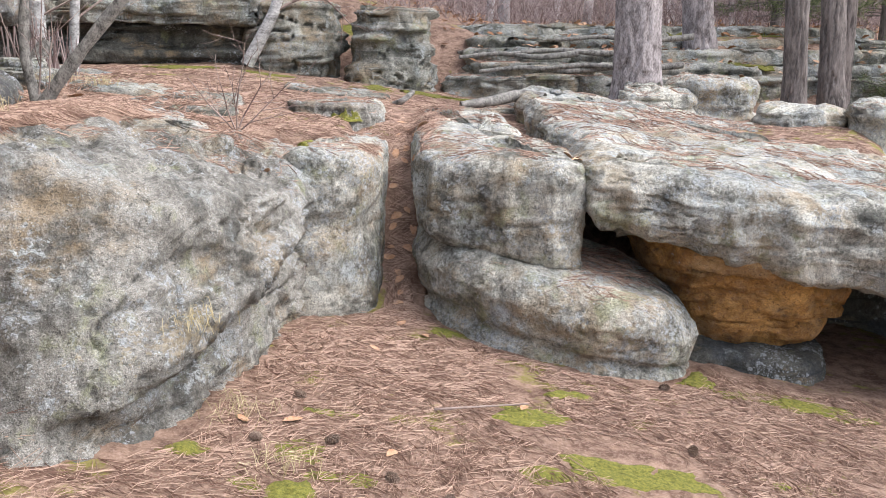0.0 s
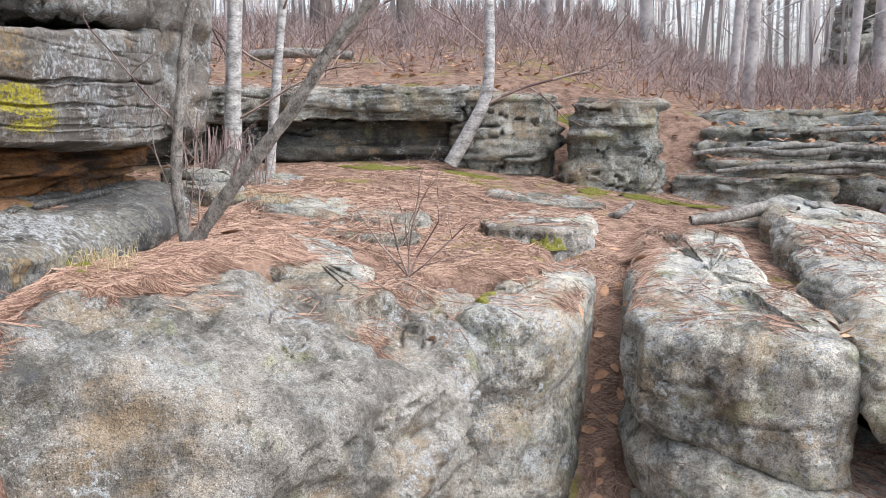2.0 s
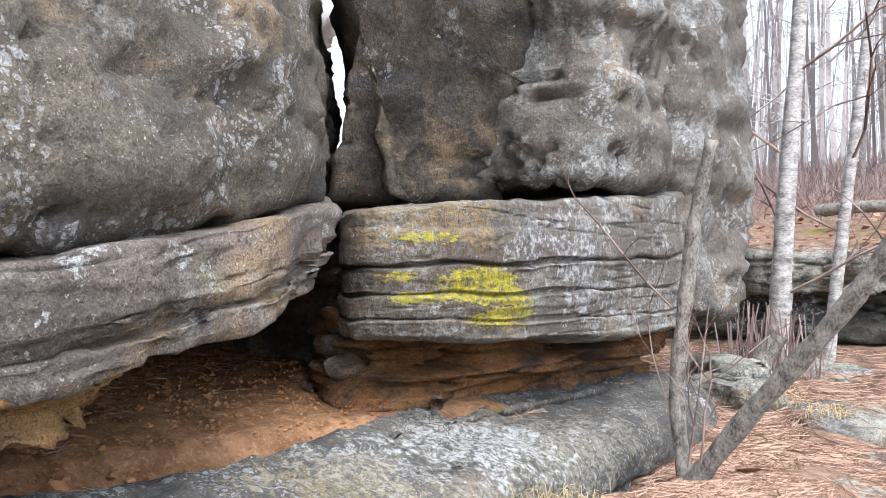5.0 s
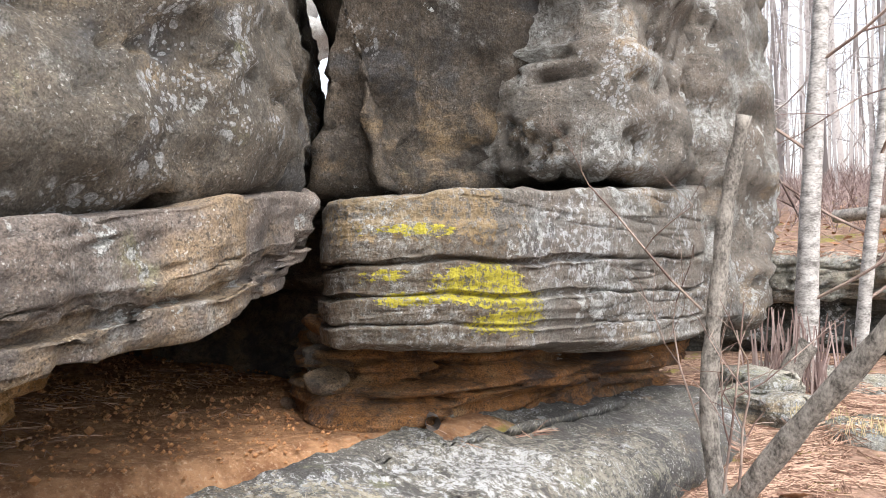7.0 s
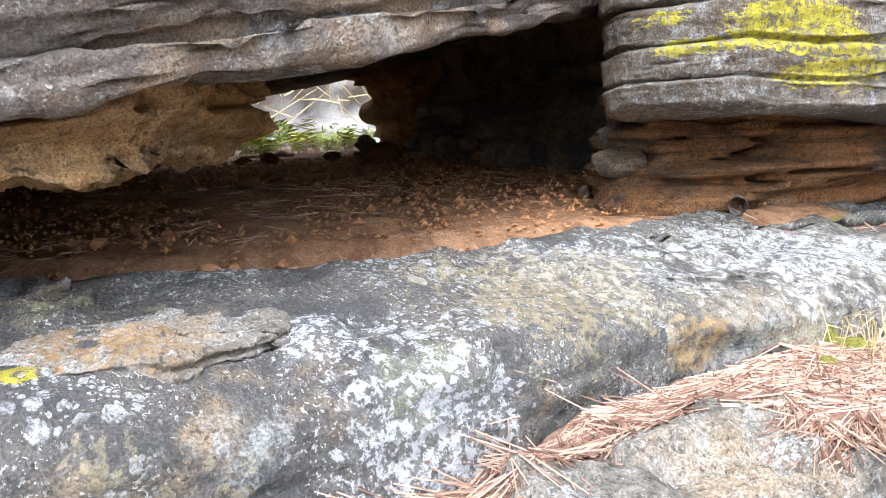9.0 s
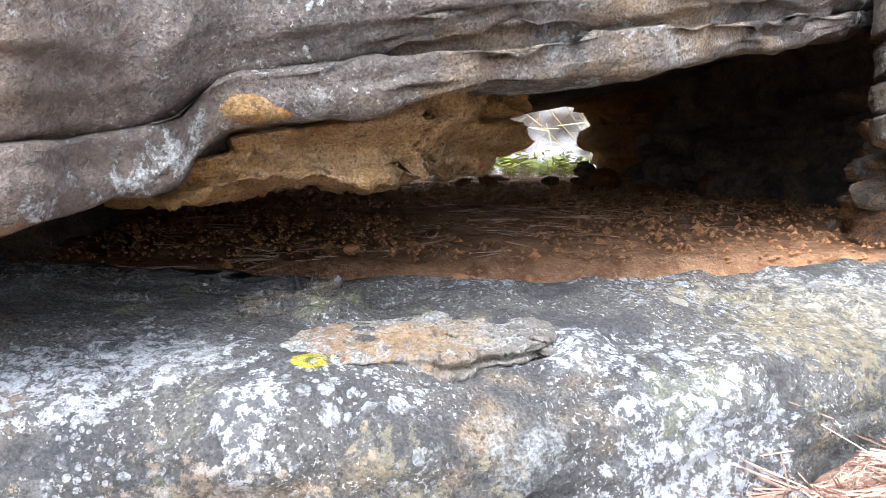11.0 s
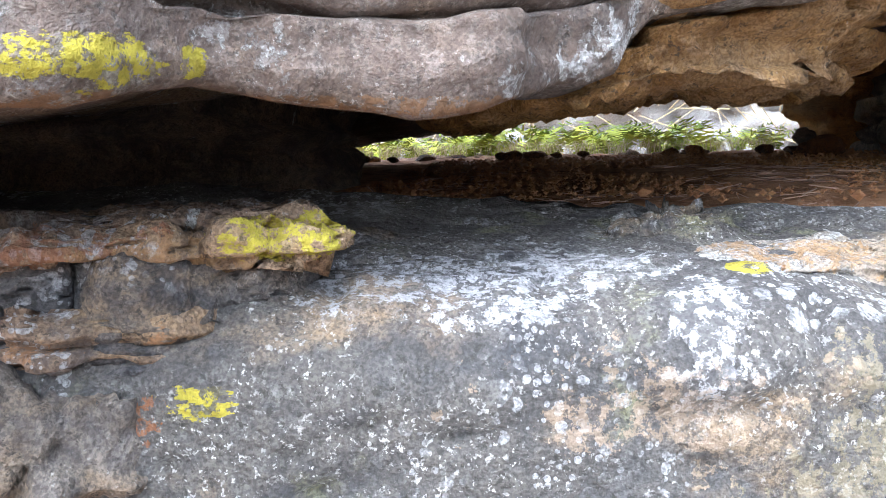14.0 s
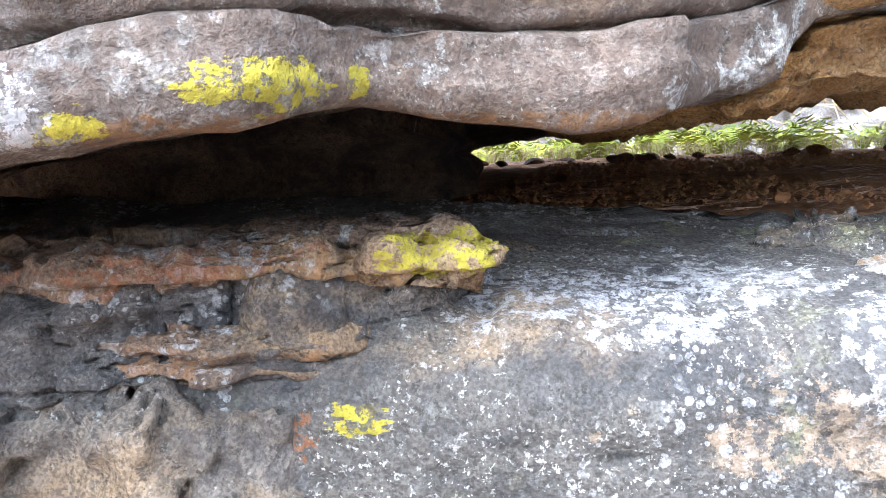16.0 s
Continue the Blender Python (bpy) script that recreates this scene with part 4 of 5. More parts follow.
# ---- crumbs of stone over the shelter floor: uncountable ----
def crumbs(count, seed):
    rg = random.Random(seed)
    vs, fs = [], []
    for _ in range(count):
        x, y = rg.uniform(-5.4, -2.5), rg.uniform(1.9, 4.35)
        r = rg.uniform(0.003, 0.008) * (2.0 if rg.random() < 0.06 else 1.0)
        c = np.array([x, y, ground_at(x, y) + 0.012 + r * 0.3])
        b = len(vs)
        vs += [c + np.array(o) * r * rg.uniform(0.7, 1.3) for o in ((1, 0, 0), (0, 1, 0), (-1, 0, 0), (0, -1, 0), (0, 0, 0.8), (0, 0, -0.8))]
        fs += [[b, b + 1, b + 4], [b + 1, b + 2, b + 4], [b + 2, b + 3, b + 4], [b + 3, b, b + 4], [b + 1, b, b + 5], [b + 2, b + 1, b + 5], [b + 3, b + 2, b + 5], [b, b + 3, b + 5]]
    return np.array(vs), fs


def ground_at(x, y):
    return float(ground_height(np.array([x]), np.array([y]))[0])


v, f = crumbs(5200, 77)
tagged(mesh_object("stone_crumbs", v, f, M["pebble"], shade=False), "crumbled sandstone grit on the shelter floor", "grit", kind="stuff")

# ---- sticks, blades and scattered litter ----
def sticks(p0, p1, r0, r1=None):
    """Thin three-sided rods between the rows of p0 and p1."""
    p0, p1 = np.asarray(p0, float), np.asarray(p1, float)
    r0 = np.asarray(r0, float) * np.ones(len(p0))
    r1 = r0 * 0.6 if r1 is None else np.asarray(r1, float) * np.ones(len(p0))
    d = p1 - p0
    d /= np.maximum(np.linalg.norm(d, axis=1, keepdims=True), 1e-9)
    ref = np.where(np.abs(d[:, 2:3]) < 0.8, [[0, 0, 1.0]], [[1.0, 0, 0]])
    u = np.cross(d, ref)
    u /= np.linalg.norm(u, axis=1, keepdims=True)
    w = np.cross(d, u)
    vs = []
    for p, r in ((p0, r0), (p1, r1)):
        for a in (0.5, 2.594, 4.689):
            vs.append(p + (u * math.cos(a) + w * math.sin(a)) * r[:, None])
    v = np.stack(vs, 1).reshape(-1, 3)
    b = np.arange(len(p0))[:, None] * 6
    f = np.concatenate([b + np.array([[0, 1, 4, 3]]), b + np.array([[1, 2, 5, 4]]), b + np.array([[2, 0, 3, 5]])])
    return v, f


from mathutils.bvhtree import BVHTree
allv, allf = joined(SURFACES)
near = np.all((allv[allf[:, 0]] > [-6, 0, -2]) & (allv[allf[:, 0]] < [5.5, 13, 3.2]), axis=1)
BVH = BVHTree.FromPolygons(allv.tolist(), allf[near].tolist())
DOWN = Vector((0, 0, -1))


def drop(x, y, top):
    hit, nor, _, _ = BVH.ray_cast(Vector((x, y, top)), DOWN)
    return hit, nor


def scatter_needles(name, count, area, top, keep, seed, label, length=(0.06, 0.12), radius=0.0012, steep=0.6, soil=False, zmax=9.0):
    rg = random.Random(seed)
    x0, y0, x1, y1 = area
    p0, p1 = [], []
    xs = np.array([[rg.uniform(x0, x1), rg.uniform(y0, y1), 0.0] for _ in range(count)])
    ok = keep(xs[:, 0], xs[:, 1], fbm(xs, 2.3, 4, seed + 3))
    swirl = fbm(xs, 1.1, 2, seed + 9) * 5
    level = ground_height(xs[:, 0], xs[:, 1])
    for (x, y, _), good, s, lev in zip(xs, ok, swirl, level):
        if not good:
            continue
        hit, nor = drop(x, y, top)
        if hit is None or nor.z < steep or hit.z > zmax or (soil and abs(hit.z - lev) > 0.05):
            continue
        a, ln = s + rg.gauss(0, 0.9), rg.uniform(*length)
        for da in (0.0, rg.uniform(-0.25, 0.25)):
            bx, by = x + ln * math.cos(a + da), y + ln * math.sin(a + da)
            h2, n2 = drop(bx, by, top)
            if h2 is None:
                continue
            rise = h2.z - hit.z
            if abs(rise) > ln * 0.55:
                continue
            p0.append((x, y, hit.z + rg.uniform(0.001, 0.007)))
            p1.append((bx, by, h2.z + rg.uniform(0.001, 0.011)))
    v, f = sticks(p0, p1, radius, radius * 0.8)
    return tagged(mesh_object(name, v, f, M["needle"], shade=False), label, "needles", kind="stuff")


scatter_needles("pine_needles", 30000, (-1.5, 1.7, 3.0, 5.6), 0.42, lambda x, y, n: n > -0.22, 201, "fallen reddish pine needles over the low ground")
scatter_needles("pine_needles", 9000, (-0.5, 4.9, 0.0, 7.2), 1.6, lambda x, y, n: (x > -0.42) & (x < -0.12) | (y > 6.6), 202, "pine needles filling the gap between blocks")
scatter_needles("pine_needles", 9000, (-2.2, 3.85, -1.5, 5.0), 1.62, lambda x, y, n: n > -0.3, 210, "deep mat of pine needles round the birch", radius=0.0015, soil=True)
scatter_needles("pine_needles", 24000, (-3.0, 3.9, 0.9, 6.8), 1.62, lambda x, y, n: (n > -0.2) & ((x > -2.12) | (y > 4.5)) & (((x + y - 3.55) / 0.42) ** 2 + ((y - x - 6.55) / 0.9) ** 2 > 1 + n), 203, "pine needles on the rock terrace", radius=0.0015, soil=True)
scatter_needles("pine_needles", 3500, (-2.0, 3.9, 0.6, 6.8), 1.62, lambda x, y, n: (n > 0.14) & (x > -1.8), 208, "loose pine needles on the bare rock", radius=0.0013)
scatter_needles("pine_needles", 16000, (-4.5, 6.4, 2.4, 10.2), 2.6, lambda x, y, n: n > -0.08, 204, "pine needles below the second ledge", radius=0.002)
scatter_needles("pine_needles", 14000, (-2.2, 3.1, -1.4, 4.2), 1.62, lambda x, y, n: np.abs(x + 1.86 + 0.45 * (y - 3.36)) < 0.075 + 0.06 * smooth(y, 3.6, 4.1) - (y > 3.85), 205, "pine needles packed in the crack", steep=0.15, radius=0.0014, zmax=1.27)
scatter_needles("pine_needles", 5000, (-1.5, 4.3, -0.8, 5.6), 1.62, lambda x, y, n: np.abs(x + 1.06 + 0.16 * (y - 4.5)) < 0.05 + 0.1 * smooth(y, 4.6, 5.1), 209, "pine needles lying in the boulder's notch", radius=0.0014)
scatter_needles("pine_needles", 6000, (0.4, 5.0, 4.0, 8.0), 1.7, lambda x, y, n: n > 0.13 - 0.2 * np.exp(-((x - 2.0) ** 2 + (y - 5.7) ** 2) / 0.5), 206, "pine needles lying on the slab", radius=0.0016)
scatter_needles("pine_needles", 1000, (-4.2, 2.0, -2.4, 4.3), 1.55, lambda x, y, n: n > 0.05, 207, "dry needles on the shelter floor")


def leaf_mesh(rg, size):
    """A curled lobed leaf, as quads."""
    n, rows = 9, []
    curl, twist = rg.uniform(-1.2, 1.6), rg.uniform(-0.6, 0.6)
    for i in range(n):
        t = i / (n - 1)
        w = 0.30 * math.sin(math.pi * min(t * 0.9 + 0.06, 1)) * (0.72 + 0.4 * abs(math.sin(t * 10.5)))
        for sgn in (-1, 0, 1):
            a = sgn * w
            rows.append((t - 0.5 + 0.12 * abs(sgn) * t, a, 0.16 * curl * (t - 0.5) ** 2 * 2 + abs(a) * (0.35 + twist * t)))
    v = np.array(rows) * size
    f = [[i * 3 + j, i * 3 + 3 + j, i * 3 + 4 + j, i * 3 + 1 + j] for i in range(n - 1) for j in (0, 1)]
    return v, np.array(f)


def turned(v, a, tilt=0.0):
    m = np.array(Euler((tilt, tilt * 0.7, a)).to_matrix())
    return v @ m.T


LEAF_SPOTS = [(-0.28 + 0.07 * math.sin(k * 2.3), 5.25 + k * 0.055) for k in range(26)] + [(-0.72, 3.45), (-0.55, 3.55), (-0.2, 4.9), (-0.05, 4.75), (-0.9, 4.6), (0.74, 5.1), (0.72, 5.2), (0.7, 5.3), (-2.2, 4.85), (-2.25, 4.75), (-2.0, 4.95), (-0.3, 4.4), (0.4, 3.9), (-0.1, 3.3)]
rg = random.Random(9)
for x, y in LEAF_SPOTS:
    v, f = leaf_mesh(rg, rg.uniform(0.05, 0.085))
    x, y = x + rg.uniform(-0.03, 0.03), y + rg.uniform(-0.06, 0.06)
    hit, nor = drop(x, y, 1.6)
    lay = np.array(Vector((0, 0, 1)).rotation_difference(nor).to_matrix())
    v = turned(v, rg.uniform(0, 6.3), rg.uniform(-0.2, 0.2)) @ lay.T + np.array([x, y, hit.z + 0.008])
    tagged(mesh_object("oak_leaf", v, f, M["dry_leaf"]), "curled dry brown oak leaf on the needles", "leaf", "fallen oak leaves")
pieces = []
for _ in range(2600):
    x, y = rg.uniform(-7, 9), rg.uniform(9.6, 19)
    v, f = leaf_mesh(rg, rg.uniform(0.06, 0.10))
    hit = drop(x, y, 4.0)[0] if y < 12.5 and -5.5 < x < 5 else None
    pieces.append((turned(v, rg.uniform(0, 6.3), rg.uniform(-0.6, 0.6)) + np.array([x, y, (hit.z if hit else ground_at(x, y)) + 0.03]), f))
v, f = joined(pieces)
tagged(mesh_object("leaf_litter", v, f, M["dry_leaf"]), "dry brown leaves strewn over the hillside", "leaves", kind="stuff")


def moss(x, y, a, b, h, seed, top=1.6, label="low green moss cushion among the needles"):
    hit, _ = drop(x, y, top)
    n, rings = 40, 12
    vs = []
    for i in range(rings + 1):
        s = i / rings
        for j in range(n):
            t = 2 * math.pi * j / n
            vs.append((x + a * s * math.cos(t), y + b * s * math.sin(t), 0))
    v = np.array(vs)
    e = fbm(v, 9, 3, seed)
    s = np.repeat(np.linspace(0, 1, rings + 1), n)
    v[:, :2] += (v[:, :2] - [x, y]) * (e * 1.2 + 0.35 * fbm(v, 30, 3, seed + 5))[:, None]
    base = np.array([(drop(px, py, top)[0] or hit).z for px, py in v[:, :2]])
    base = np.where(np.abs(base - hit.z) > 0.05, hit.z - 0.03, base)
    v[:, 2] = base + h * np.sqrt(np.clip(1 - s ** 2, 0, 1)) * (0.8 + 0.5 * fbm(v, 30, 2, seed + 2)) - 0.006 * (s > 0.95)
    i, j = np.meshgrid(np.arange(rings), np.arange(n), indexing="ij")
    k = (j + 1) % n
    f = np.stack([i * n + j, (i + 1) * n + j, (i + 1) * n + k, i * n + k], -1).reshape(-1, 4)
    tagged(mesh_object("moss", v, f, M["moss"]), label, "moss", "moss cushions")


for k, (x, y, a, b, h) in enumerate([(0.62, 4.17, 0.10, 0.06, 0.02), (0.45, 3.85, 0.16, 0.09, 0.012), (-0.42, 2.95, 0.08, 0.12, 0.018), (-0.4, 2.7, 0.07, 0.1, 0.014), (0.6, 2.95, 0.22, 0.14, 0.014), (0.85, 3.05, 0.15, 0.1, 0.012),
                                      (1.3, 4.6, 0.16, 0.1, 0.015), (1.75, 4.45, 0.2, 0.08, 0.015), (-0.85, 3.15, 0.1, 0.05, 0.015), (-0.1, 2.8, 0.06, 0.05, 0.014), (0.02, 4.9, 0.1, 0.07, 0.014)]):
    moss(x, y, a, b, h, 300 + k, 0.45)
for k, (x, y, a, b, h) in enumerate([(-0.45, 3.27, 0.09, 0.07, 0.005), (-0.37, 3.09, 0.1, 0.05, 0.005), (0.75, 3.44, 0.2, 0.1, 0.005), (0.48, 3.32, 0.1, 0.07, 0.005), (1.57, 4.49, 0.22, 0.07, 0.005), (2.01, 4.38, 0.2, 0.08, 0.005), (0.41, 3.92, 0.09, 0.05, 0.005), (-0.86, 3.18, 0.07, 0.05, 0.005), (1.41, 3.51, 0.06, 0.04, 0.005), (-0.21, 3.07, 0.06, 0.05, 0.005), (-0.6, 2.97, 0.06, 0.05, 0.005), (-0.42, 3.62, 0.1, 0.03, 0.005), (0.97, 3.43, 0.14, 0.08, 0.005), (1.86, 4.58, 0.14, 0.06, 0.005), (-0.26, 4.66, 0.05, 0.03, 0.005)]):
    moss(x, y, a, b, h, 370 + k, 0.45, "ragged yellow-green moss patch showing between the needles")
moss(0.64, 5.95, 0.055, 0.05, 0.075, 320, label="round green moss ball in the needles")
for k, (x, y, a, b, h) in enumerate([(-2.12, 4.15, 0.055, 0.045, 0.02), (-2.04, 4.04, 0.035, 0.03, 0.015), (-0.75, 4.95, 0.03, 0.06, 0.02), (-0.76, 5.12, 0.03, 0.06, 0.02), (-0.75, 6.36, 0.12, 0.05, 0.015)]):
    moss(x, y, a, b, h, 350 + k, label="dark green moss tucked in a crack of the rock")
for k, (x, y) in enumerate([(-0.75, 8.62), (-1.7, 8.5), (-2.5, 8.3), (-0.25, 8.75), (-3.4, 9.2), (-2.6, 9.4), (-1.6, 9.9), (-1.0, 10.2), (0.6, 11.0), (1.5, 11.3), (2.6, 11.0), (3.0, 10.2), (3.6, 11.2), (2.2, 9.4)]):
    moss(x, y, 0.2 + 0.05 * (k % 4), 0.12, 0.02, 330 + k, 3.4)


def pine_cone(x, y, top, size, seed):
    """An open cone: a core with rows of thick scales."""
    hit, _ = drop(x, y, top)
    rg = random.Random(seed)
    bm = bmesh.new()
    for ring in range(9):
        t = ring / 8
        rad = size * 0.5 * math.sin(math.pi * (0.14 + 0.78 * t)) ** 0.7
        for j in range(8):
            a = 2 * math.pi * (j + 0.5 * (ring % 2)) / 8
            m = Matrix.Translation((rad * 0.75 * math.cos(a), rad * 0.75 * math.sin(a), size * 1.15 * (t - 0.5))) @ Matrix.Rotation(a, 4, "Z") @ Matrix.Rotation(-0.5, 4, "Y") @ Matrix.Diagonal((size * 0.2, size * 0.13, size * 0.045, 1))
            bmesh.ops.create_icosphere(bm, subdivisions=1, radius=1.0, matrix=m)
    bmesh.ops.create_icosphere(bm, subdivisions=2, radius=1.0, matrix=Matrix.Diagonal((size * 0.3, size * 0.3, size * 0.55, 1)))
    me = bpy.data.meshes.new("pine_cone")
    bm.to_mesh(me)
    bm.free()
    me.materials.append(M["cone"])
    ob = new("pine_cone", me)
    ob.matrix_world = pose(x, y, hit.z + size * 0.42, rg.uniform(60, 110), rg.uniform(-30, 30), rg.uniform(0, 360))
    tagged(ob, "small open brown pine cone lying on the ground", "pine cone", "pine cones")


for k, (x, y, top) in enumerate([(-3.24, 4.05, 1.6), (1.13, 4.43, 0.4), (-0.63, 3.3, 0.5), (-0.2, 2.75, 0.4), (0.25, 2.78, 0.4), (-0.55, 3.75, 0.4), (0.1, 3.0, 0.4), (-0.35, 3.35, 0.4), (1.1, 3.7, 0.4), (-0.1, 3.1, 0.4)]):
    pine_cone(x, y, top, 0.042, 400 + k)


def branch_thing(name, material, label, category, points, r0, r1, seg=8, count=14, parent=None):
    p = bend(points, count)
    v, f = tube(p, np.linspace(r0, r1, count), seg)
    v = v + 0.12 * r0 * fbm(v, 30, 3, 5)[:, None]
    ob = mesh_object(name, v, np.vstack([f]), material, parent, label if parent else "")
    return ob if parent else tagged(ob, label, category)


branch_thing("stick", M["dark_bark"], "dark fallen stick on the shelter floor", "stick", [(-3.12, 4.22, 1.49), (-2.9, 4.25, 1.485), (-2.74, 4.26, 1.475), (-2.66, 4.22, 1.47)], 0.012, 0.024)
branch_thing("stick", M["twig"], "thin fallen twig on the needles", "stick", [(0.02, 3.72, 0.06), (0.2, 3.78, 0.05), (0.42, 3.86, 0.035)], 0.006, 0.004)
branch_thing("root", M["birch"], "weathered grey root on the needles", "root", [(0.05, 7.65, 1.06), (0.3, 7.75, 1.09), (0.55, 7.95, 1.13), (0.75, 7.9, 1.1)], 0.035, 0.06, 10)
branch_thing("root", M["birch"], "weathered grey root on the needles", "root", [(-0.5, 7.7, 1.06), (-0.42, 7.62, 1.1), (-0.35, 7.75, 1.16)], 0.03, 0.02)
for k, (x0, y0, x1, y1, zz) in enumerate([(0.2, 9.15, 1.5, 9.4, 1.29), (0.8, 9.2, 2.2, 9.3, 1.32), (0.5, 9.55, 2.0, 9.8, 1.46), (0.0, 9.5, 1.2, 9.6, 1.42), (1.0, 9.95, 2.5, 10.2, 1.6)]):
    branch_thing("root", M["birch"], "grey pine root snaking over the slope", "root", [(x0, y0, zz), ((2 * x0 + x1) / 3, y0 + 0.12, zz + 0.04), ((x0 + 2 * x1) / 3, y1 - 0.1, zz + 0.01), (x1, y1, zz + 0.05)], 0.018, 0.035)

# ---- trees ----
def empty_thing(name, place, label, category, group=""):
    ob = new(name)
    ob.location = place
    return tagged(ob, label, category, group)


def under(parent, name, v, f, material, label=""):
    return mesh_object(name, np.asarray(v) - np.array(parent.location), f, material, parent, label)


def twigs(seed, start, way, length, depth=3, r=0.004):
    """A bare branching spray: lists of rod ends and radii."""
    rg = random.Random(seed)
    p0, p1, rr = [], [], []
    def grow(p, d, ln, r, level):
        for _ in range(4):
            q = p + d * (ln / 4)
            p0.append(tuple(p)), p1.append(tuple(q)), rr.append(r)
            if level and rg.random() < 0.75:
                side = (d + Vector((rg.gauss(0, 0.6), rg.gauss(0, 0.6), rg.gauss(0.1, 0.5)))).normalized()
                grow(q, side, ln * rg.uniform(0.4, 0.7), r * 0.65, level - 1)
            p, r = q, r * 0.86
            d = (d + Vector((rg.gauss(0, 0.14), rg.gauss(0, 0.14), rg.gauss(0.02, 0.12)))).normalized()
    grow(Vector(start), Vector(way).normalized(), length, r, depth)
    return sticks(p0, p1, np.array(rr), np.array(rr) * 0.85)


clump = empty_thing("birch", (-2.07, 4.83, 1.25), "small grey birch with one leaning and one snapped stem", "tree")
for pts, r0, r1, n in [([(-2.1, 4.84, 1.22), (-2.15, 4.85, 1.5), (-2.11, 4.85, 1.85), (-2.07, 4.85, 2.13), (-2.01, 4.85, 2.36)], 0.028, 0.02, 20), ([(-2.07, 4.82, 1.22), (-1.85, 4.84, 1.5), (-1.57, 4.85, 1.82), (-1.38, 4.85, 2.08), (-1.2, 4.86, 2.28), (-1.12, 4.87, 2.4)], 0.035, 0.02, 24)]:
    p = bend(pts, n)
    v, f = tube(p, np.linspace(r0, r1, n) + 0.003 * np.sin(np.arange(n) * 2.1), 14)
    v += 0.006 * fbm(v, 22, 3, 7)[:, None]
    cap = np.arange(14) + (n - 1) * 14
    under(clump, "trunk", v, f.tolist() + [cap.tolist()], M["birch"])
for k, (st, way, ln) in enumerate([((-2.16, 4.84, 1.8), (-0.3, -0.4, 0.5), 0.5), ((-2.08, 4.82, 1.28), (0.1, 0.1, 1), 0.55), ((-2.12, 4.82, 1.28), (-0.25, 0.2, 1), 0.5), ((-2.02, 4.8, 1.28), (0.2, -0.1, 1), 0.4), ((-1.5, 4.85, 1.9), (0.4, 0.1, 0.9), 0.5), ((-1.25, 4.86, 2.2), (0.6, 0.2, 0.4), 0.5)]):
    v, f = twigs(500 + k, st, way, ln, 2, 0.005)
    under(clump, "branch", v, f, M["twig"])

white = empty_thing("birch", (-1.92, 8.62, 1.4), "slender white birch with peeling black-marked bark", "tree")
p = bend([(-1.95, 8.6, 1.35), (-1.78, 8.62, 1.65), (-1.65, 8.64, 1.95), (-1.63, 8.66, 2.5), (-1.66, 8.7, 3.4), (-1.55, 8.75, 5.0), (-1.6, 8.8, 7.0)], 40)
v, f = tube(p, np.linspace(0.062, 0.02, 40), 14)
under(white, "trunk", v + 0.006 * fbm(v, 16, 3, 9)[:, None], f, M["white_birch"])
for k, (st, way, ln, r) in enumerate([((-1.72, 8.62, 1.8), (0.9, 0.1, 0.5), 0.9, 0.02), ((-1.63, 8.66, 2.3), (-0.7, -0.2, 0.6), 1.2, 0.01), ((-1.64, 8.68, 2.9), (0.6, -0.1, 0.7), 1.3, 0.012), ((-1.62, 8.7, 3.6), (-0.5, 0.2, 0.7), 1.3, 0.012), ((-1.6, 8.7, 4.4), (0.5, 0.2, 0.7), 1.4, 0.012)]):
    v, f = twigs(520 + k, st, way, ln, 3, r)
    under(white, "branch", v, f, M["twig"])

shrub = empty_thing("shrub", (-1.17, 5.24, 1.06), "leafless twiggy shrub growing from the needles", "shrub")
for k, (way, ln) in enumerate([((0.0, 0, 1), 0.5), ((-0.6, 0.1, 0.6), 0.42), ((0.7, -0.1, 0.55), 0.4), ((0.3, 0.3, 0.9), 0.4), ((-0.3, -0.2, 0.9), 0.3)]):
    v, f = twigs(540 + k, (-1.17, 5.24, 1.05), way, ln, 2, 0.006)
    under(shrub, "stem", v, f, M["twig"])


def pine(x, y, r, lean, seed, label, height=13.0, material="pine_bark", flare=1.25):
    zz = (drop(x, y, 3.0)[0] or Vector((0, 0, ground_at(x, y)))).z
    tree = empty_thing("pine", (x, y, zz), label, "tree", "pines on the slope")
    n, seg = 160, 72
    t = np.linspace(0, 1, n) ** 1.6
    pts = np.column_stack([x + lean[0] * height * t, y + lean[1] * height * t, zz - 0.08 + height * t])
    rad = r * (1 - 0.55 * t) * (1 + (flare - 1) * np.exp(-t * height / 0.18))
    v, f = tube(pts, rad, seg)
    axis = np.repeat(pts, seg, 0)
    out = v - axis
    out /= np.linalg.norm(out, axis=1, keepdims=True)
    plates = fbm(v, 1.0, 4, seed, (16, 16, 3.2))
    furrow = np.abs(fbm(v, 1.0, 3, seed + 5, (17, 17, 4.2)))
    v = v + out * (0.018 * plates - 0.03 * smooth(0.09 - furrow, 0, 0.09))[:, None]
    under(tree, "trunk", v, f, M[material])
    rg = random.Random(seed)
    for k in range(7):
        a, h = rg.uniform(0, 6.28), rg.uniform(4.5, height * 0.95)
        tt = h / height
        v, f = twigs(seed * 3 + k, (x + lean[0] * h, y + lean[1] * h, zz + h), (math.cos(a), math.sin(a), 0.1), 1.8 * (1.2 - tt) + 0.4, 3, 0.025)
        under(tree, "branch", v, f, M["dark_bark"])
    return tree


pine(1.62, 8.45, 0.205, (-0.03, 0.0), 601, "tall grey-barked pine rooted behind the slab")
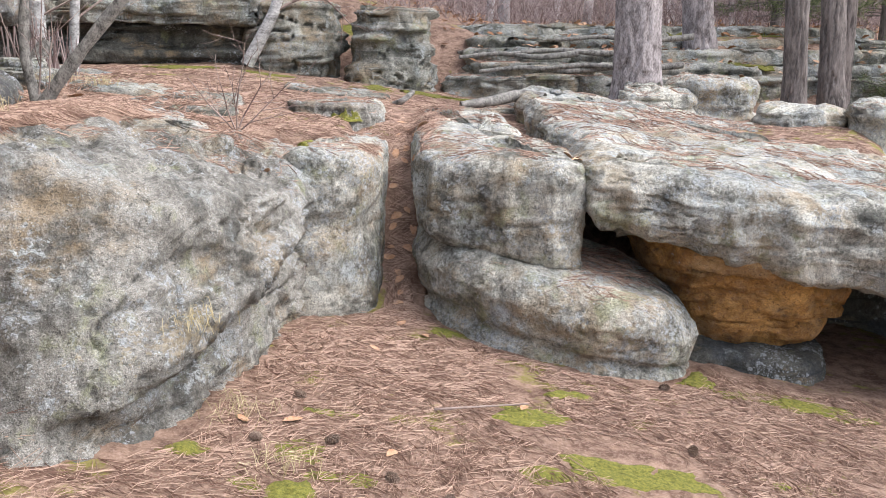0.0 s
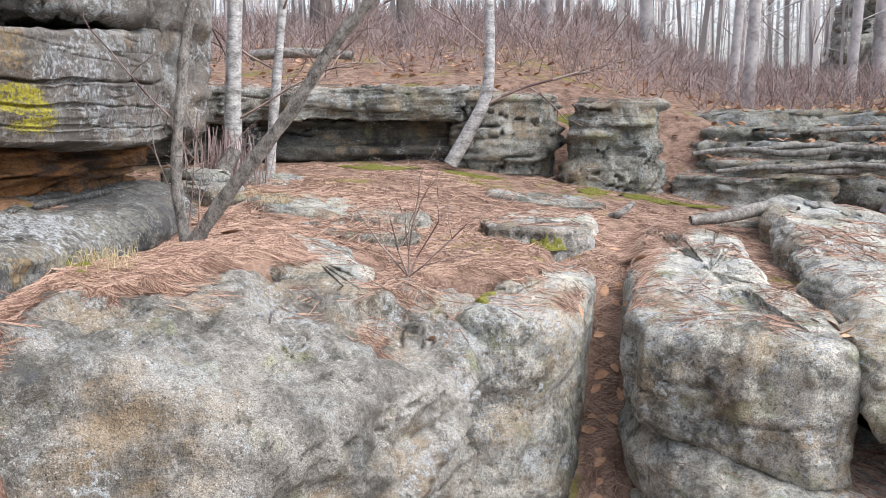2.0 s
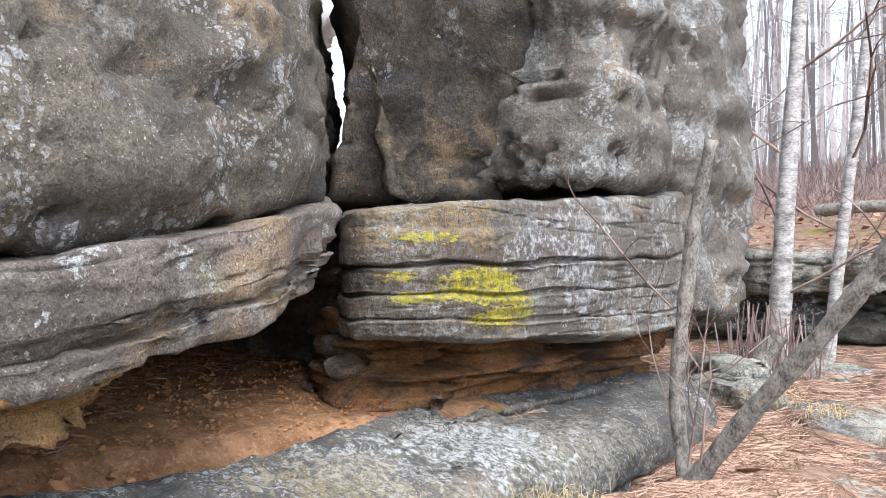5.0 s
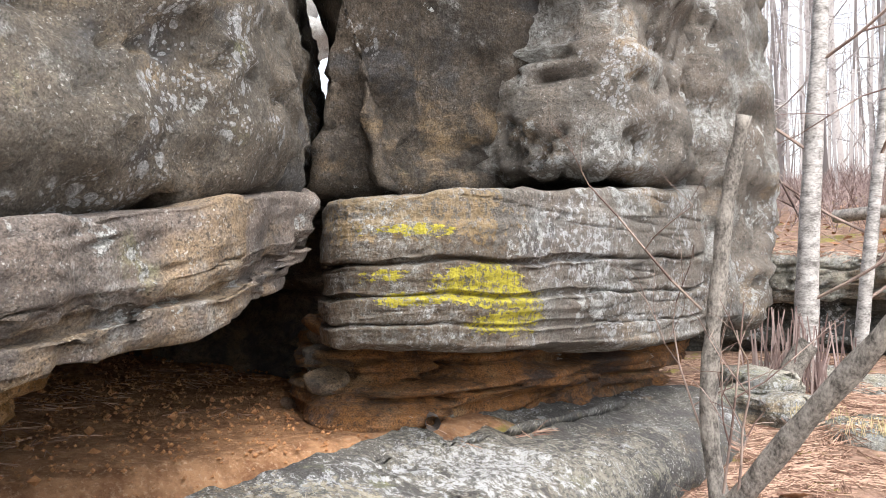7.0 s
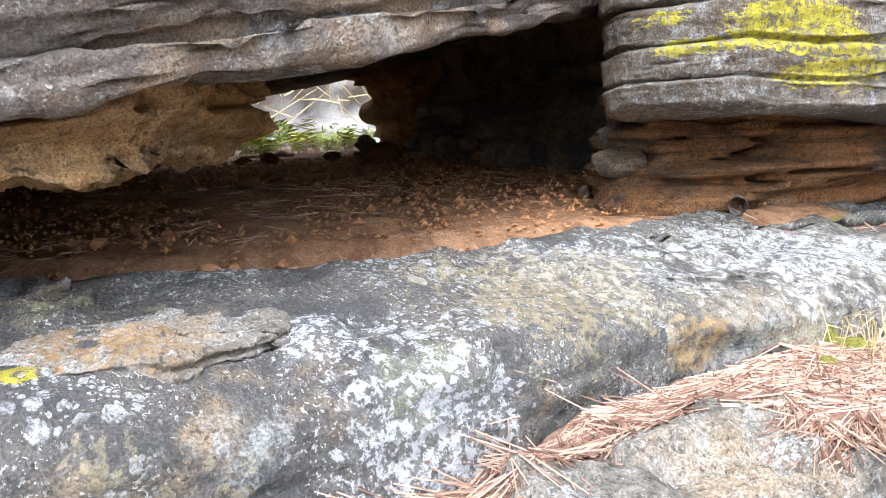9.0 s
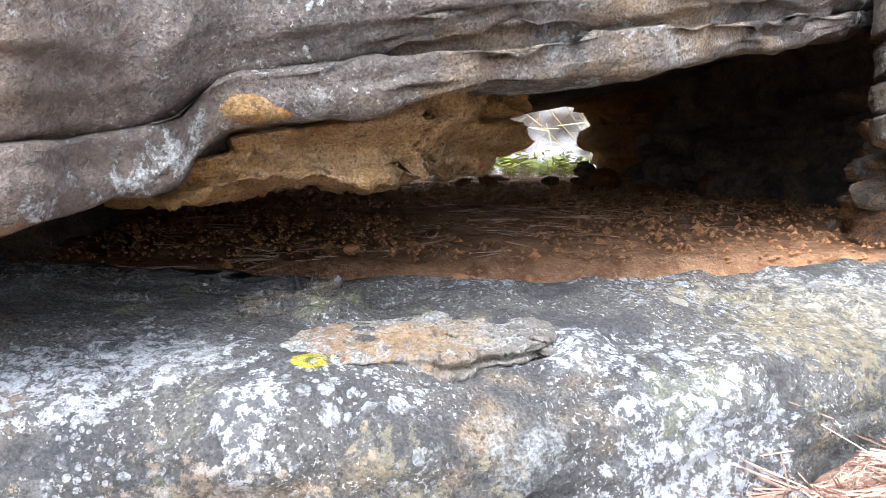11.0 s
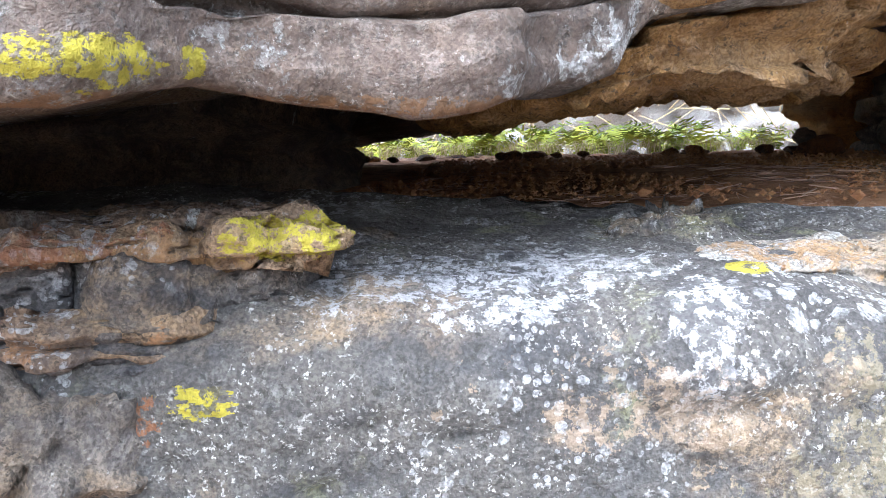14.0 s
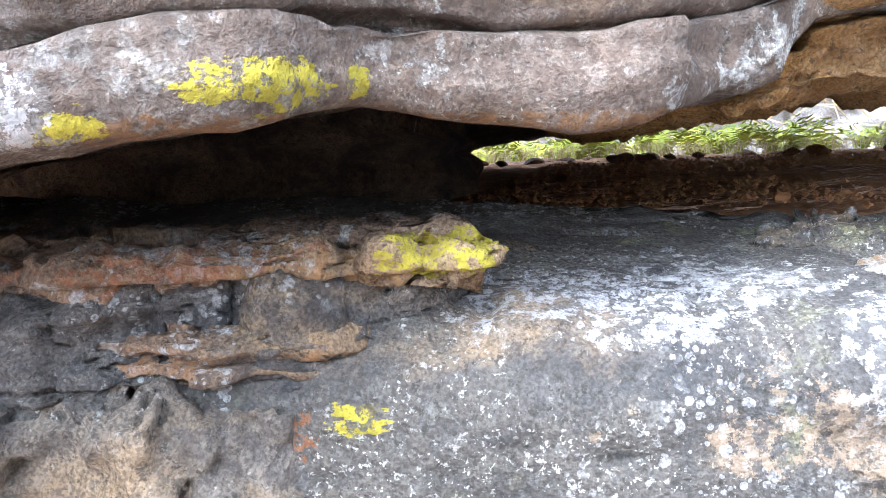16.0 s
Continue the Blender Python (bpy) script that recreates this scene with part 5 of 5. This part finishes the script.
pine(2.66, 10.5, 0.17, (-0.12, 0.0), 602, "leaning grey-barked pine on the slope", flare=1.15)
pine(3.22, 9.0, 0.11, (-0.05, 0.0), 603, "dark slender pine beside the rocks", material="dark_bark")
pine(3.62, 9.1, 0.12, (-0.06, 0.05), 604, "dark pine with a leaning trunk", material="dark_bark")
pine(3.95, 9.8, 0.10, (0.0, 0.0), 605, "dark slender pine beside the rocks", material="dark_bark")

for k, (x, y, lean, r) in enumerate([(-3.28, 7.3, 0.05, 0.075), (-3.22, 7.75, 0.12, 0.045)]):
    tree = empty_thing("birch", (x, y, ground_at(x, y)), "white-barked birch beside the cliff", "tree", "birches by the cliff")
    p = bend([(x, y, 1.2), (x + lean * 1, y, 2.2), (x + lean * 2.4, y + 0.1, 4), (x + lean * 4, y + 0.2, 7)], 30)
    v, f = tube(p, np.linspace(r, 0.02, 30), 12)
    under(tree, "trunk", v + 0.006 * fbm(v, 16, 3, 9 + k)[:, None], f, M["white_birch"])
    for q in range(7):
        v, f = twigs(700 + 10 * k + q, tuple(p[6 + 3 * q]), (math.cos(q * 2.1 + k), math.sin(q * 2.1 + k) * 0.5, 0.5), 1.1, 3, 0.012)
        under(tree, "branch", v, f, M["twig"])
branch_thing("stump", M["birch"], "short mossy birch stump", "stump", [(-3.0, 6.62, 1.25), (-2.97, 6.66, 1.42), (-2.9, 6.7, 1.55)], 0.06, 0.05, 12, 8)
branch_thing("log", M["birch"], "bleached log lying on the hillside", "log", [(-5.2, 11.2, 2.42), (-4.6, 11.1, 2.44), (-3.9, 11.2, 2.4)], 0.07, 0.05, 10, 10)

rg = random.Random(21)
p0, p1 = [], []
for _ in range(110):
    x, y = rg.gauss(-3.1, 0.12), rg.gauss(6.9, 0.12)
    zz = ground_at(x, y)
    ln = rg.uniform(0.12, 0.45)
    p0.append((x, y, zz)), p1.append((x + rg.gauss(0, 0.15) * ln, y + rg.gauss(0, 0.15) * ln, zz + ln))
v, f = sticks(p0, p1, 0.006)
tagged(mesh_object("dead_stems", v, f, M["heath"], shade=False), "dry reddish dead stems beside the cliff", "dead stems", kind="stuff")


def tuft(x, y, count, height, material, name, label, seed, top=1.62, spread=0.06):
    rg = random.Random(seed)
    p0, p1, q1 = [], [], []
    hit, _ = drop(x, y, top)
    for _ in range(count):
        bx, by = x + rg.gauss(0, spread), y + rg.gauss(0, spread)
        a, ln = rg.uniform(0, 6.28), rg.uniform(0.5, 1) * height
        d = rg.uniform(0.2, 0.9)
        mid = (bx + math.cos(a) * ln * d * 0.4, by + math.sin(a) * ln * d * 0.4, hit.z + ln * 0.6)
        p0.append((bx, by, hit.z)), p1.append(mid), q1.append((bx + math.cos(a) * ln * d, by + math.sin(a) * ln * d, hit.z + ln * (0.75 - 0.5 * d)))
    v, f = joined([sticks(p0, p1, 0.0014, 0.0012), sticks(p1, q1, 0.0012, 0.0005)])
    tagged(mesh_object(name, v, f, material, shade=False), label, "grass", "grass tufts", "stuff")


for k, (x, y) in enumerate([(-2.12, 4.18), (-2.05, 4.28), (-2.2, 4.35), (-1.98, 4.12)]):
    tuft(x, y, 26, 0.11, M["straw"], "grass_tuft", "dry straw-coloured grass tuft on the rock edge", 800 + k)
for k, (x, y) in enumerate([(-0.85, 3.35), (-0.75, 3.5), (-0.5, 3.1), (-2.6, 6.2), (-2.3, 6.1)]):
    tuft(x, y, 40, 0.12, M["straw"], "grass_tuft", "sparse dry grass tuft at the rock's foot", 820 + k)


def fern(x, y, zz, size, seed):
    """Arching fronds, each a rib with paired leaflets."""
    rg = random.Random(seed)
    plant = empty_thing("fern", (x, y, zz), "bright green fern in daylight beyond the shelter", "fern", "ferns beyond the shelter")
    for k in range(rg.randint(4, 6)):
        a, up = rg.uniform(0, 6.28), rg.uniform(0.7, 1.3)
        rib = []
        for t in np.linspace(0, 1, 15):
            rr = size * (0.75 * t ** 1.3)
            rib.append((x + rr * math.cos(a), y + rr * math.sin(a), zz + size * up * (t - 0.45 * t * t)))
        rib = np.array(rib)
        vs, fs = [], []
        side = np.array([-math.sin(a), math.cos(a), 0])
        for i in range(1, 15):
            t = i / 14
            w = size * 0.26 * math.sin(math.pi * (0.12 + 0.86 * t)) ** 0.8
            d = rib[i] - rib[i - 1]
            for sgn in (-1, 1):
                b = len(vs)
                tip = rib[i] + sgn * side * w * rg.uniform(0.75, 1.15) + d * rg.uniform(0.2, 0.9) + np.array([0, 0, w * rg.uniform(-0.6, 0.35)])
                vs += [rib[i] - d * 0.28, rib[i] + d * 0.28, (rib[i] + tip) / 2 + d * 0.3, tip, (rib[i] + tip) / 2 - d * 0.3]
                fs.append([b, b + 4, b + 3, b + 2, b + 1])
        under(plant, "frond", np.array(vs), fs, M["fern"])


rg = random.Random(33)
for k in range(56):
    fern(-5.95 - rg.random() * 1.3, 0.6 + 3.3 * k / 56 + rg.uniform(-0.08, 0.08), 1.61, rg.uniform(0.18, 0.36), 900 + k)
for k in range(14):
    tuft(-5.85 - 0.05 * (k % 3), 1.1 + k * 0.19, 50, 0.14, M["straw"], "grass_tuft", "pale dry grass among the ferns", 960 + k, 1.9)
p0, p1 = [], []
for _ in range(240):
    y, zz = rg.uniform(0.5, 5), rg.uniform(1.5, 3)
    a = rg.uniform(0, 3.14)
    ln = rg.uniform(0.2, 0.7)
    p0.append((-9.2, y, zz)), p1.append((-9.2 + rg.uniform(-0.3, 0.3), y + ln * math.cos(a), zz + ln * math.sin(a)))
v, f = sticks(p0, p1, 0.006)
tagged(mesh_object("brush", v, f, M["straw"], shade=False), "bleached bare twigs before the pale cliff", "brush", kind="stuff")

# ---- heath and woods on the hill ----
rg = random.Random(41)
p0, p1, rr = [], [], []
for _ in range(5200):
    x, y = rg.uniform(-11, 13), 10.8 + 11 * rg.random() ** 0.8
    if x < -3.6 and y < 11.5 or (x > 1.5 and y < 12.2):
        continue
    zz = ground_at(x, y)
    for _ in range(2):
        tip = (x + rg.gauss(0, 0.16), y + rg.gauss(0, 0.16), zz + rg.uniform(0.15, 0.5))
        p0.append((x, y, zz)), p1.append(tip), rr.append(0.005)
        for _ in range(3):
            t = rg.uniform(0.4, 1)
            q = tuple(a + (b - a) * t for a, b in zip((x, y, zz), tip))
            p0.append(q), p1.append((q[0] + rg.gauss(0, 0.14), q[1] + rg.gauss(0, 0.14), q[2] + rg.uniform(0.02, 0.28))), rr.append(0.004)
v, f = sticks(p0, p1, np.array(rr))
tagged(mesh_object("heath", v, f, M["heath"], shade=False), "reddish leafless heath bushes on the hillside", "bushes", kind="stuff")

p0, p1, r0, r1 = [], [], [], []
for _ in range(1500):
    y = 15 + 60 * rg.random() ** 1.2
    x = rg.uniform(-1.1, 0.8) * (y + 4)
    if x < -4.6 and y < 12:
        continue
    zz, h, r = ground_at(x, y), rg.uniform(8, 15), rg.uniform(0.015, 0.06) * (1.9 if rg.random() < 0.15 else 1)
    lean = (rg.gauss(0, 0.04), rg.gauss(0, 0.04))
    pts = [(x + lean[0] * h * t + rg.gauss(0, 0.05), y + lean[1] * h * t, zz + h * t) for t in (0, 0.25, 0.5, 0.75, 1)]
    for i in range(4):
        p0.append(pts[i]), p1.append(pts[i + 1]), r0.append(r * (1 - 0.22 * i)), r1.append(r * (1 - 0.22 * (i + 1)))
    for _ in range(18):
        t = rg.uniform(0.08, 0.95)
        b = (x + lean[0] * h * t, y + lean[1] * h * t, zz + h * t)
        a, ln = rg.uniform(0, 6.28), rg.uniform(0.5, 2.0) * (1.15 - t)
        m = (b[0] + math.cos(a) * ln * 0.6, b[1] + math.sin(a) * ln * 0.6, b[2] + ln * rg.uniform(0.1, 0.6))
        e = (m[0] + math.cos(a + 0.5) * ln * 0.5, m[1] + math.sin(a + 0.5) * ln * 0.5, m[2] + ln * rg.uniform(0.1, 0.5))
        e2 = (m[0] + math.cos(a - 0.9) * ln * 0.5, m[1] + math.sin(a - 0.9) * ln * 0.5, m[2] + ln * rg.uniform(0.0, 0.5))
        p0.extend((b, m, m)), p1.extend((m, e, e2)), r0.extend((r * 0.25, r * 0.17, r * 0.15)), r1.extend((r * 0.17, r * 0.08, r * 0.06))
v, f = sticks(p0, p1, np.array(r0), np.array(r1))
tagged(mesh_object("woods", v, f, M["far_bark"], shade=False), "bare grey winter woods beyond the hill", "woods", kind="stuff")
for k, (x, y, r) in enumerate([(0.55, 13.5, 0.09), (0.35, 14.2, 0.07), (1.9, 14.8, 0.08), (-0.9, 16, 0.12), (-2.4, 15.5, 0.14), (-4.4, 14.5, 0.16), (-6.0, 15.0, 0.2), (-7.6, 13, 0.12), (-3.3, 17, 0.1), (2.6, 17, 0.13)]):
    tree = empty_thing("bare_tree", (x, y, ground_at(x, y)), "leafless grey-barked tree on the hill", "tree", "bare trees on the hill")
    lean = rg.gauss(0, 0.04)
    zz = ground_at(x, y)
    p = bend([(x, y, zz - 0.1), (x + lean * 2, y, zz + 2), (x + lean * 5, y + 0.1, zz + 5.5), (x + lean * 11, y + 0.3, zz + 11)], 24)
    v, f = tube(p, np.linspace(r, 0.025, 24), 12)
    under(tree, "trunk", v + 0.1 * r * fbm(v, 12, 3, k)[:, None], f, M["dark_bark"] if k in (5, 6) else M["far_bark"])
    for q in range(9):
        v, f = twigs(1000 + 20 * k + q, tuple(p[5 + 2 * q]), (math.cos(q * 2.4), math.sin(q * 2.4), 0.45), 1.5, 3, r * 0.16)
        under(tree, "branch", v, f, M["far_bark"])
rock("far_outcrop", M["ledge"], "large pale rock outcrop on the hill", [(2.2, 20), (4.2, 19.5), (6.5, 20), (7, 23), (2.6, 23)], plane(1.2), plane(3.9), n=200, m=50, caps=20, under=2, r_top=0.5, amp=0.3, freq=0.8, strata=0.15, layers=2.5, seed=111)
rock("far_outcrop", M["ledge"], "rounded pale boulder on the hill", [(1.9, 18.6), (3.4, 18.4), (3.6, 19.6), (2.2, 19.8)], plane(1.2), plane(3.1), n=140, m=40, caps=20, under=2, r_top=0.6, amp=0.2, freq=1, strata=0.08, layers=2.5, seed=112)


def evergreen(x, y, height, seed):
    """A young pine: tapered trunk, whorled limbs, and tufts of needles on them."""
    rg = random.Random(seed)
    zz = ground_at(x, y)
    tree = empty_thing("evergreen", (x, y, zz), "dull green young pine behind the rocks", "tree", "young pines")
    v, f = tube(bend([(x, y, zz - 0.1), (x, y, zz + height * 0.5), (x + 0.05, y, zz + height)], 12), np.linspace(0.07, 0.01, 12), 10)
    under(tree, "trunk", v, f, M["dark_bark"])
    p0, p1, n0, n1 = [], [], [], []
    for _ in range(75):
        t = rg.uniform(0.08, 0.97)
        a, ln = rg.uniform(0, 6.28), height * 0.3 * (1.05 - t) * rg.uniform(0.5, 1.1)
        b = Vector((x, y, zz + height * t))
        e = b + Vector((math.cos(a) * ln, math.sin(a) * ln, ln * rg.uniform(-0.15, 0.3)))
        p0.append(tuple(b)), p1.append(tuple(e))
        for _ in range(16):
            c = b.lerp(e, rg.uniform(0.3, 1.0)) + Vector((rg.gauss(0, 0.06), rg.gauss(0, 0.06), rg.gauss(0, 0.05)))
            for _ in range(10):
                d = Vector((rg.gauss(0, 1), rg.gauss(0, 1), rg.gauss(0.3, 0.8))).normalized() * rg.uniform(0.05, 0.11)
                n0.append(tuple(c)), n1.append(tuple(c + d))
    v, f = sticks(p0, p1, 0.012)
    tagged(under(tree, "limbs", v, f, M["dark_bark"]), kind="stuff")
    v, f = sticks(n0, n1, 0.003)
    tagged(under(tree, "crown", v, f, M["evergreen"]), kind="stuff")


for k, (x, y, h) in enumerate([(4.35, 10.9, 4.2), (4.0, 12.2, 4.4), (4.7, 13.2, 4.8), (5.3, 12.0, 5.0), (4.9, 9.8, 3.2)]):
    evergreen(x, y, h, 1300 + k)
